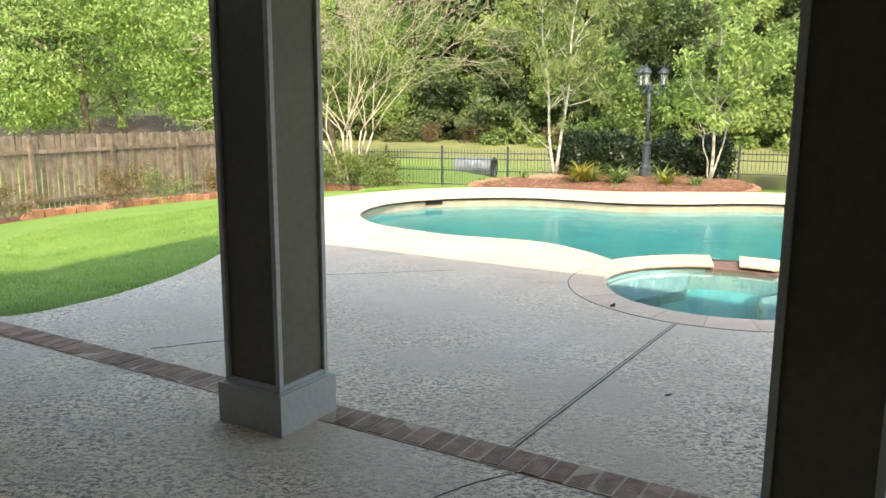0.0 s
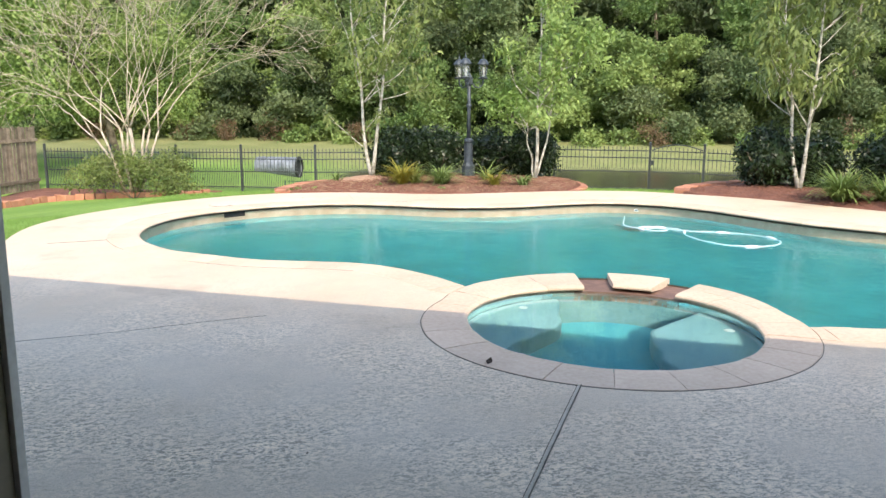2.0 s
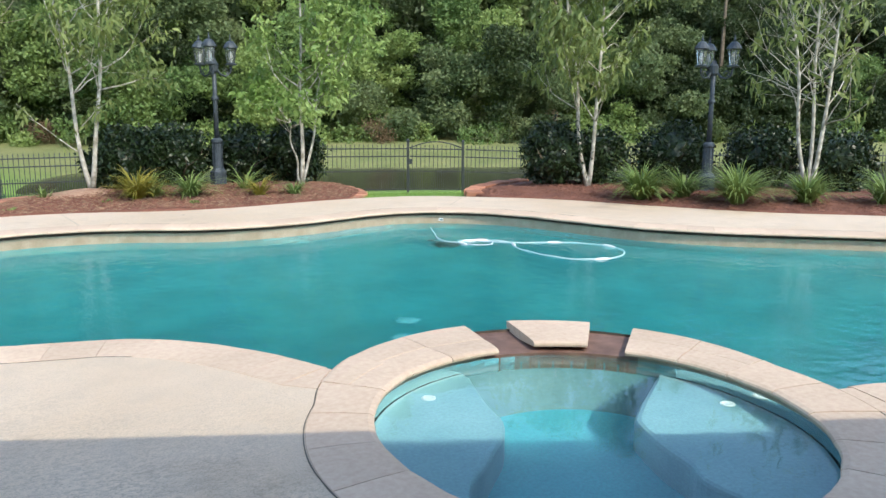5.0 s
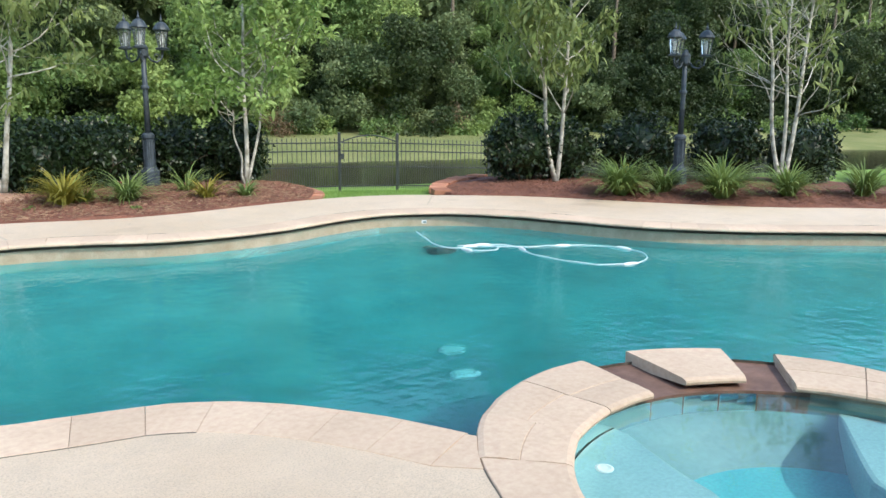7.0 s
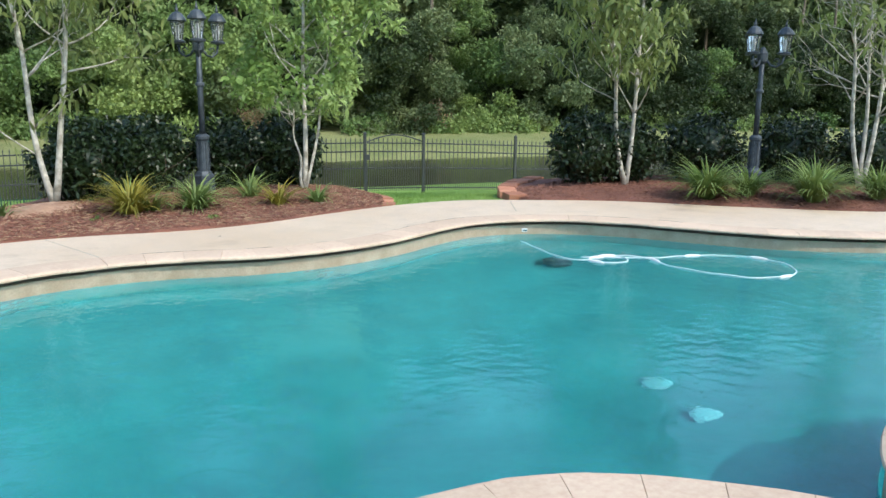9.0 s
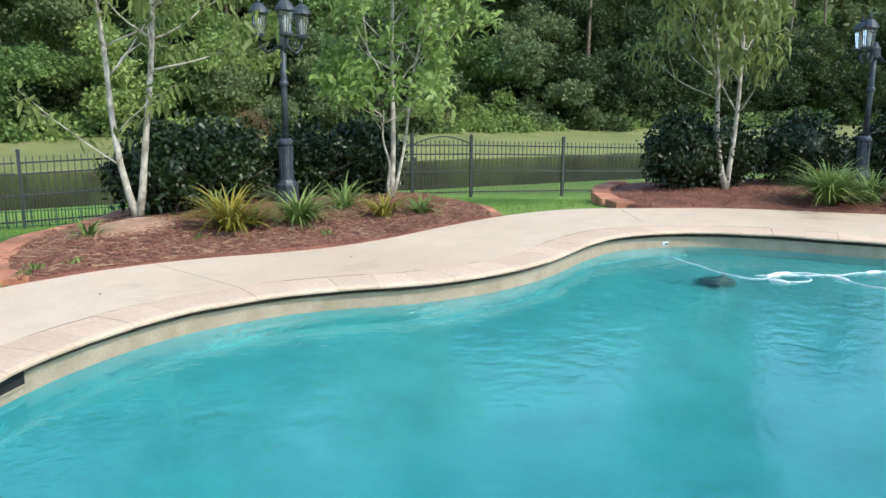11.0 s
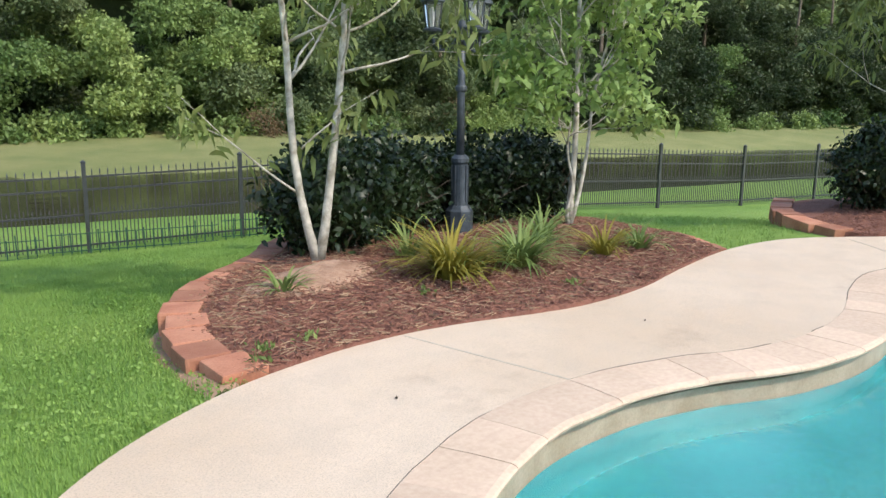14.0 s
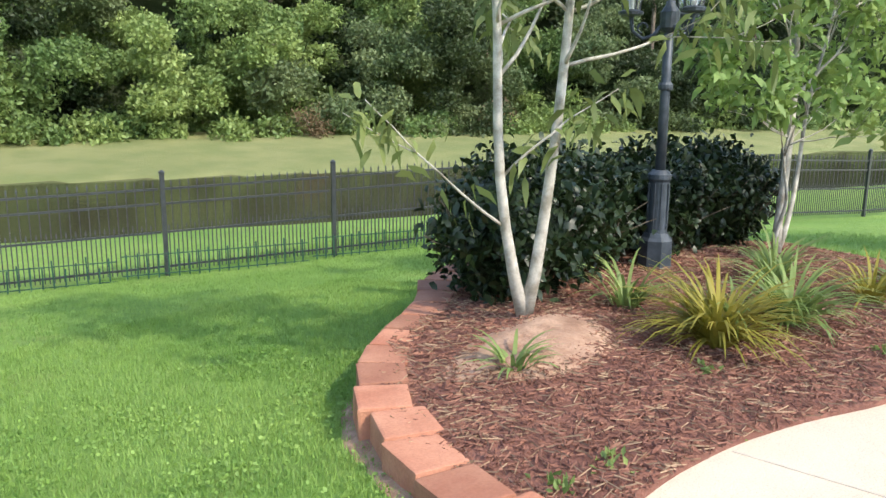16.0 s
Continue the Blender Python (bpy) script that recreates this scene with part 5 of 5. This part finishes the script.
# ---- culvert ----
def culvert():
    t = empty("culvert_pipe", pose(1.95, 30.9, -0.82, 0, 0, 155), "galvanised corrugated culvert pipe with a dark mouth", "pipe")
    n, seg = 20, 27
    verts, faces = [], []
    for k in range(seg):
        x = k * 0.06
        r = 0.36 + (0.012 if k % 2 else 0)
        verts += [(x, r * math.cos(6.2832 * j / n), r * math.sin(6.2832 * j / n)) for j in range(n)]
    for k in range(seg - 1):
        for j in range(n):
            faces.append((k * n + j, k * n + (j + 1) % n, (k + 1) * n + (j + 1) % n, (k + 1) * n + j))
    m = simple("galvanised_steel", (0.13, 0.145, 0.165), (0.24, 0.26, 0.29), 3, 0.6, 0.2)
    raw("barrel", verts, faces, m, t)
    bm = bmesh.new()
    q = [Vector((-0.02, 0.37 * math.cos(s), 0.37 * math.sin(s))) for s in np.linspace(0, 6.2832, 25)]
    part("rim", tube(bm, q, [0.03] * 25, 6), M_DARK, t)
    # closed plug, coloured black for the shade inside the pipe
    part("lining", lathe(bmesh.new(), [(0.355, 0.03), (0.355, 1.5)], 20), M_DARK, t, "black plug painted as the shade inside").matrix_local = pose(0.02, 0, 0, 0, 90, 0)


culvert()

# ---- pond ----
M_POND = water_material("brown_pond_water", (0.30, 0.25, 0.14), 1.33, 0.12, 0.05, 2.0)
M_POND.node_tree.nodes["Principled BSDF"].inputs["Transmission Weight"].default_value = 0.0
M_POND.node_tree.nodes["Principled BSDF"].inputs["Base Color"].default_value = (0.05, 0.045, 0.025, 1)
M_POND.node_tree.nodes["Principled BSDF"].inputs["Roughness"].default_value = 0.12
tagged(slab("water_pond", [(W * a + N * b).xy for a, b in ((-13, 27.5), (75, 27.5), (75, 41), (-13, 41))], [], POND - 0.05, POND, M_POND), "dark still pond water beyond the fence", "pond", kind="structure")
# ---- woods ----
# dark colour stands in for the shade between the far trees
M_SHADEW = simple("deep_wood_shade", (0.026, 0.04, 0.016), (0.07, 0.095, 0.04), 0.8, 0.95, bump=0.5, dist=0.1)


def woods():
    global RNG
    RNG = np.random.default_rng(55)
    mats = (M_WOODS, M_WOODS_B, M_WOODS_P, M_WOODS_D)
    pts = ([], [], [], [])
    for row, (n0, step) in enumerate(((48.5, 2.0), (51.5, 2.4), (55.5, 3.0))):
        w = -46.0
        while w < 62:
            w += step * RNG.uniform(0.5, 1.4)
            c = W * w + N * (n0 + RNG.uniform(-1.5, 1.2))
            h = RNG.uniform(1.5, 7.0) + 3.0 * row
            # beyond w 22 mostly the dark leaf: the wood's shade put into colour
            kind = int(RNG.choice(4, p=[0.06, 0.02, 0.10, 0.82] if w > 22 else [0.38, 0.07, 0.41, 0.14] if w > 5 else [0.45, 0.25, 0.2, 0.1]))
            for _ in range(int(4 + h * 1.1)):   # boughs of uneven size up the tree
                r = RNG.uniform(0.5, 1.25)
                z = RNG.uniform(0.0, 1.0) * h - 0.8
                if z > 8.5:   # the tall pines take over up here
                    continue
                out = 1.5 * (1 - 0.5 * z / (h + 1))
                cx, cy = c.x + RNG.normal() * out * 0.6, c.y + RNG.normal() * out * 0.6
                pts[kind].append(puffs((cx, cy, z), (r, r, r * 0.7), int(31 * r * r + 12), 17, (0.18, 0.18, 0.11), 0.7, -0.7))
    for k in range(70):   # low scrub along the foot of the wood
        c = W * RNG.uniform(-46, 60) + N * RNG.uniform(46.0, 48)
        r = RNG.uniform(0.4, 1.2)
        pts[int(RNG.integers(0, 2))].append(puffs((c.x, c.y, -0.7), (r, r, r * 0.9), 34, 20, (0.15, 0.15, 0.11), 0.6, -0.3))
    for w in (-30, -27, -24.5, -21, -17, -13, 4, 15):   # brown, half-bare scrub
        c = W * (w + RNG.normal()) + N * RNG.uniform(46.4, 47.6)
        r = RNG.uniform(0.7, 1.3)
        tagged(leaves("woodland_scrub", puffs((c.x, c.y, -0.3), (r, r, r), 40, 16, (0.16, 0.16, 0.14), 0.4, -0.5), 0.17, M_SCRUB, None, "", 0.3, -0.2), "brown half-bare scrub at the wood's edge", "woods", kind="stuff")
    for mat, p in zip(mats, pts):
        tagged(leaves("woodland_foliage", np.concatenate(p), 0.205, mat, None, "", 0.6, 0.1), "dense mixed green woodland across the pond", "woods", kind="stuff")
    high = []
    w = -60.0
    while w < 75:   # the tops of the tall pines behind
        w += RNG.uniform(1.5, 3.5)
        c = W * w + N * RNG.uniform(56, 59)
        top = RNG.uniform(15, 22)
        for z in np.arange(7.0, top, 1.5):
            r = 1.0 + 1.3 * (1 - (z - 7) / (top - 6))
            high.append(puffs((c.x + RNG.normal() * 0.5, c.y, z), (r, r, 0.9), 16, 10, (0.3, 0.3, 0.2), 0.5, -0.6))
    tagged(leaves("pine_tops", np.concatenate(high), 0.6, M_WOODS_P, None, "", 0.5, 0.1), "tall pine tops above the wood", "woods", kind="stuff")
    bm = bmesh.new()
    for k in range(10):
        c = W * RNG.uniform(-45, 60) + N * RNG.uniform(50, 57)
        tube(bm, [Vector((c.x, c.y, -1)), Vector((c.x + RNG.normal() * 0.2, c.y, 5)), Vector((c.x + RNG.normal() * 0.4, c.y, 12))], [0.16, 0.12, 0.05], 7)
    tagged(part("woodland_trunks", bm, M_BARK_D), "dark tree trunks inside the wood", "woods", kind="stuff")
    # sheet behind the trees, coloured as the wood's deep shade
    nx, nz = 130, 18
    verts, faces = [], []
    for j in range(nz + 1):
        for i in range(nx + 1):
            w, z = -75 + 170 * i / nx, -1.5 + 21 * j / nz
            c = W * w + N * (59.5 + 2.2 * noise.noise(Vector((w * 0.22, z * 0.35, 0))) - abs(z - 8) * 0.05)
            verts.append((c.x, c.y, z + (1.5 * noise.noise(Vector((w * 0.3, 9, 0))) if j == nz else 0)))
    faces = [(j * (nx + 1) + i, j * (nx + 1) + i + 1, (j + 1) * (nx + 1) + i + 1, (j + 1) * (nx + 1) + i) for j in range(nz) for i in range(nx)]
    tagged(raw("backdrop", verts, faces, M_SHADEW, smooth=True), "dark sheet painted as the shade deep in the far wood", "woods", kind="structure")


# dark leaf, mainly for the part of the wood that lies in shade
M_WOODS_D = leaf_material("dark_shaded_woodland_foliage", (0.022, 0.045, 0.017), (0.08, 0.11, 0.038), 0.25)
M_SCRUB = leaf_material("brown_scrub", (0.13, 0.085, 0.05), (0.28, 0.19, 0.11), 1.0)
M_WOODS_B = leaf_material("light_woodland_foliage", (0.15, 0.235, 0.06), (0.35, 0.43, 0.15), 0.25)
M_WOODS_P = leaf_material("pine_woodland_foliage", (0.07, 0.12, 0.046), (0.215, 0.26, 0.115), 0.25)
woods()

# ---- trees beyond the wooden fence ----
def yard_tree(x, y, h, r, seed, mat, label, cnt=230, leaf=0.15):
    global RNG
    RNG = np.random.default_rng(seed)
    t = empty("yard_tree", pose(x, y, -1.0), label, "tree")
    bm, tips = bmesh.new(), []
    grow(bm, Vector((0, 0, -0.2)), Vector((0, 0, 1)), h * 0.35, 0.2, 3, tips, 0.2, (3, 3), 0.7, 8, 0.1)
    part("trunk", bm, M_BARK_D, t, smooth=True)
    pts = [puffs((0, 0, h * 0.58), (r, r, h * 0.42), cnt, 44, (0.26, 0.26, 0.15), 0.5, -0.95)]
    for k in range(5):
        a = RNG.uniform(0, 6.28)
        pts.append(puffs((r * 0.6 * math.cos(a), r * 0.6 * math.sin(a), h * RNG.uniform(0.3, 0.75)), (r * 0.5, r * 0.5, h * 0.16), 60, 44, (0.22, 0.22, 0.13), 0.45, -0.8))
    leaves("crown", np.concatenate(pts), leaf, mat, t, "", 0.5, 0.2)


_LB = "tall bright green leafy tree beyond the fence"
for _k, (_x, _y, _h, _r, _mat) in enumerate(((-8.4, 29.5, 8.5, 3.0, M_LEAF_B), (-13.5, 30.5, 9, 3.4, M_LEAF_B), (-17.5, 31.0, 9, 3.2, M_WOODS), (-10.5, 36, 10, 3.6, M_WOODS), (-22, 34, 11, 4, M_WOODS_B), (-5.0, 37, 9, 3.2, M_WOODS_B), (-16, 40, 12, 4, M_WOODS))):
    yard_tree(_x, _y, _h, _r, 140 + _k, _mat, _LB if _mat is M_LEAF_B else "tall green leafy tree beyond the fence")


def far_house():
    """The neighbour's house, built low so that only its roof shows over the fence."""
    # stands for a house; its low walls are made up
    t = empty("garden_shed", pose(-17.5, 42, -1.75, 0, 0, 20), "distant neighbouring house, built low, with a brown roof behind trees", "shed")
    boxed("wall", (-5, -2, 0, 5, 2, 1.5), M_BRICK, t)
    bm = bmesh.new()
    v = [bm.verts.new(c) for c in ((-5.4, -2.5, 1.4), (5.4, -2.5, 1.4), (5.4, 2.5, 1.4), (-5.4, 2.5, 1.4), (-5.2, 0, 2.7), (5.2, 0, 2.7))]
    for q in ((0, 1, 5, 4), (1, 2, 5), (2, 3, 4, 5), (3, 0, 4), (3, 2, 1, 0)):
        bm.faces.new([v[i] for i in q])
    part("roof", bm, simple("brown_shingles", (0.12, 0.085, 0.06), (0.2, 0.15, 0.11), 9, 0.95), t)


far_house()
M_GROUT = simple('sandy_grout', (0.42, 0.31, 0.22), (0.58, 0.44, 0.33), 8, 0.9, bump=0.4)
# ---- pieces: bricks, coping stones, wall blocks ----
def stone_from(name, inner, outer, z0, z1, mat, parent, lip=0.0, crown=0.004, gapw=0.004):
    """A coping stone between two short runs of points; rounded towards the water."""
    n = len(inner)
    rows = []
    for a, b in zip(inner, outer):
        d = (a - b).normalized()
        e = a + d * (lip + 0.009 * noise.noise(Vector((a.x * 5.5, a.y * 5.5, 4))) + 0.004 * noise.noise(Vector((a.x * 19, a.y * 19, 1))))
        rows.append([(b, z0), (b, z1 - 0.003), (b + d * 0.003, z1), ((a + b) / 2, z1 + crown), (e - d * 0.03, z1 + crown * 0.5), (e - d * 0.006, z1 - 0.006), (e, z1 - 0.016), (e - d * 0.004, z1 - 0.030), (e - d * 0.05, z1 - 0.036)])
    verts = [(p.x, p.y, z) for r in rows for p, z in r]
    m = len(rows[0])
    faces = [(i * m + k, i * m + (k + 1) % m, (i + 1) * m + (k + 1) % m, (i + 1) * m + k) for i in range(n - 1) for k in range(m)]
    faces += [tuple(range(m))[::-1], tuple((n - 1) * m + k for k in range(m))]
    me = bpy.data.meshes.new(name)
    me.from_pydata(verts, [], faces)
    bm = bmesh.new()
    bm.from_mesh(me)
    bmesh.ops.recalc_face_normals(bm, faces=bm.faces)
    bm.to_mesh(me)
    bm.free()
    return piece(name, me, mat, parent)


def trim_ends(pts, g):
    a, b = pts[0], pts[-1]
    pts = [p.copy() for p in pts]
    pts[0] = a + (pts[1] - a).normalized() * g
    pts[-1] = b + (pts[-2] - b).normalized() * g
    return pts


_cop = empty("pool_coping", pose(0, 0, 0), "peach cast stone coping round the pool", "coping", kind="structure")
_rng = np.random.default_rng(5)
_out = beside(SHORE, COPING)
_i = 0
while _i < len(SHORE) - 1:
    _j = _i + 3 if _i + 5 < len(SHORE) else len(SHORE) - 1
    _si, _so = SHORE[_i:_j + 1], _out[_i:_j + 1]
    if not any(spa_covers(p, -0.02) for p in _si):
        _so = [p if not spa_covers(p, 0.01) else SPA + (p - SPA).normalized() * (spa_out(math.atan2(p.y - SPA.y, p.x - SPA.x)) + 0.012) for p in _so]
        stone_from("coping_stone", trim_ends(_si, 0.0015), trim_ends(_so, 0.0015), -0.07, 0.001 + float(_rng.uniform(0, 0.003)), M_COPING, _cop, 0.035)
    _i = _j
for _p, _q in ((SHORE[0], RIM[0]), (SHORE[-1], RIM[-1])):   # stones cut to the curve of the spa
    _t0, _t1 = (math.atan2(_v.y - SPA.y, _v.x - SPA.x) for _v in (_p, _q))
    slab("coping_stone", [_p] + spa_arc(spa_out, _t0, _t1, 8, 0.006) + [_q], [], -0.07, 0.003, M_COPING, _cop)
slab("coping_bed", RIM[2:-2] + beside(SHORE, 0.06)[4:-4][::-1], [], -0.14, -0.006, M_GROUT, _cop, "grey mortar bed")

_sc = empty("spa_coping", pose(0, 0, 0), "peach cast stone coping round the spa", "coping", kind="structure")
_a0, _a1b = radians(76), radians(36 + 360)
_n = 19
for _k in range(_n):
    _t0, _t1 = _a0 + (_a1b - _a0) * _k / _n + 0.002, _a0 + (_a1b - _a0) * (_k + 1) / _n - 0.002
    _z = 0.002 + float(_rng.uniform(0, 0.004))
    _wide = spa_out((_t0 + _t1) / 2) - spa_in((_t0 + _t1) / 2)
    if _wide > 0.39:   # two courses towards the pool
        _cut = 0.22 + float(_rng.uniform(-0.03, 0.03))
        _mid = spa_arc(spa_in, _t0, _t1, 5, _cut)
        stone_from("coping_stone", spa_arc(spa_in, _t0, _t1, 5), _mid, -0.075, _z, M_COPING, _sc, 0.012)
        stone_from("coping_stone", spa_arc(spa_out, _t0, _t1, 5), spa_arc(spa_in, _t0, _t1, 5, _cut + 0.001), -0.075, _z + 0.001, M_COPING, _sc, 0.012)
    else:
        stone_from("coping_stone", spa_arc(spa_in, _t0, _t1, 5), spa_arc(spa_out, _t0, _t1, 5), -0.075, _z, M_COPING, _sc, 0.012)
_bl = stone_from("spill_block", spa_arc(spa_in, radians(47.5), radians(63.5), 5, 0.05), spa_arc(spa_out, radians(46), radians(65.5), 5), -0.07, 0.012, M_COPING, _sc, 0.0)
_bl["label"] = "peach stone block standing in the spillway"
local(slab("coping_bed", spa_arc(spa_out, _a0, _a1b, 60, -0.02) + spa_arc(spa_in, _a1b, _a0, 60, 0.04), [], -0.3, -0.006, M_GROUT), _sc)

# brick band across the patio
_band = empty("brick_band", HOUSE.copy(), "single course of weathered red-brown paving bricks", "brick course", kind="structure")
boxed("mortar_bed", (-8.4, 2.915, -0.02, 6.0, 3.125, 0.004), M_GROUT, _band)
BRICKS = []
for _k in range(4):
    _bm = box(bmesh.new(), -0.0465, -0.098, -0.03, 0.0465, 0.098, 0.0, 0.005)
    for _vx in _bm.verts:
        _vx.co += Vector((noise.noise(_vx.co * 30 + Vector((_k * 9, 0, 0))) * 0.004, noise.noise(_vx.co * 30 + Vector((0, _k * 9, 0))) * 0.005, 0))
    _me = bpy.data.meshes.new("brick")
    _bm.to_mesh(_me)
    _bm.free()
    _me.materials.append(M_BRICK)
    BRICKS.append(_me)
for _k in range(140):
    _u = -8.35 + 0.1035 * _k
    _o = piece("brick", BRICKS[_k % 4], M_BRICK, _band)
    _o.matrix_local = pose(_u, 3.02 + float(_rng.uniform(-0.004, 0.004)), 0.007 + float(_rng.uniform(-0.003, 0.003)), float(_rng.uniform(-0.8, 0.8)), float(_rng.uniform(-1, 1)), float(_rng.uniform(-1.5, 1.5)))

# low wall of terracotta blocks round the end of the bed
BLOCKS = []
for _k in range(3):
    _bm = box(bmesh.new(), -0.151, -0.125, -0.085, 0.151, 0.125, 0.085, 0.016)
    for _vx in _bm.verts:
        if _vx.co.y > 0:
            _vx.co.x *= 0.9
        _vx.co += Vector((noise.noise(_vx.co * 12 + Vector((_k * 7, 0, 0))), noise.noise(_vx.co * 12 + Vector((0, _k * 7, 0))), 0)) * 0.016
    _me = bpy.data.meshes.new("block")
    _bm.to_mesh(_me)
    _bm.free()
    _me.materials.append(M_WALLBLOCK)
    BLOCKS.append(_me)


def block_wall(curve, label, top):
    t = empty("bed_wall", pose(0, 0, 0), label, "garden wall", kind="structure")
    pts = even(spline(curve), 0.305)
    for c in (0, 1):
        for k in range(len(pts) - 1):
            a, b = pts[k], pts[k + 1]
            p, d = (a + b) / 2, (b - a).normalized()
            if c:
                p = b.copy()
            z = top(p) - 0.085 - 0.172 * c + float(_rng.uniform(-0.01, 0.008))
            o = piece("block", BLOCKS[(k * 5 + c) % 3], M_WALLBLOCK, t)
            s = 0.02 if c else float(_rng.uniform(-0.02, 0.02))
            o.matrix_local = pose(p.x + d.y * s + float(_rng.uniform(-0.012, 0.012)), p.y - d.x * s, z, float(_rng.uniform(-2, 2)), float(_rng.uniform(-1.5, 1.5)), math.degrees(math.atan2(d.y, d.x)) + 180 + float(_rng.uniform(-3.5, 3.5)))


block_wall([(0.60, 15.36), (0.68, 15.83), (0.86, 16.27), (1.11, 16.66), (1.49, 17.02), (1.94, 17.27), (2.42, 17.48), (3.2, 18.0), (4.4, 18.12)], "low curved wall of terracotta coloured blocks", lambda p: 0.045)
block_wall([(7.33, 14.02), (7.6, 14.42), (8.3, 14.92), (9.4, 15.2)], "low curved wall of terracotta coloured blocks", lambda p: 0.06)
block_wall([(5.56, 14.78), (6.08, 15.4), (6.28, 16.3)], "low curved wall of terracotta coloured blocks", lambda p: 0.0)


# bare, trodden soil between the wall and the lawn
def soil_strip(curve, seed):
    pts = even(spline(curve), 0.06)
    verts, faces = [], []
    for i, p in enumerate(pts):
        t = (pts[min(i + 1, len(pts) - 1)] - pts[max(i - 1, 0)]).normalized()
        out = Vector((-t.y, t.x))
        w = 0.10 + 0.16 * (0.5 + 0.5 * noise.noise(Vector((p.x * 3, p.y * 3, seed)))) + 0.03 * noise.noise(Vector((p.x * 17, p.y * 17, seed)))
        for f in (0.0, 0.35, 0.7, 1.0):
            q = p + out * (w * f - 0.04)
            verts.append((q.x, q.y, lawn(q.x, q.y) + (0.016, 0.02, 0.014, -0.02)[round(f * 3)] + 0.006 * noise.noise(Vector((q.x * 14, q.y * 14, 0)))))
    for i in range(len(pts) - 1):
        faces += [(4 * i + k, 4 * i + 4 + k, 4 * i + 5 + k, 4 * i + 1 + k) for k in range(3)]
    tagged(raw("ground_soil", verts, faces, M_CLAY, smooth=True), "bare tan soil along the foot of a garden wall", "soil", kind="structure")


soil_strip([(0.50, 15.30), (0.60, 15.83), (0.78, 16.30), (1.05, 16.72), (1.42, 17.07)], 3)

# rough edging stones before the strip under the fences
def edging(curve, label):
    t = empty("bed_edging", pose(0, 0, 0), label, "edging", kind="structure")
    for p, q in zip(*(lambda e: (e, e[1:]))(even(spline(curve), 0.24))):
        c, d = (p + q) / 2, q - p
        o = piece("edging_stone", BLOCKS[int(_rng.integers(0, 3))], M_WALLBLOCK, t)
        o.matrix_local = pose(c.x, c.y, lawn(c.x, c.y) + 0.05 + float(_rng.uniform(-0.02, 0.03)), float(_rng.uniform(-7, 7)), float(_rng.uniform(-7, 7)), math.degrees(math.atan2(d.y, d.x)) + float(_rng.uniform(-14, 14))) @ Matrix.Diagonal((0.72, 0.62, float(_rng.uniform(0.9, 1.3)), 1))


edging([(-8.5, 15.75), (-7.45, 17.5), (-6.3, 19.5), (-5.4, 21.7), (-4.6, 23.1), (-3.4, 23.5), (-1.9, 23.5), (-0.9, 23.9)], "uneven row of reddish brown edging stones")
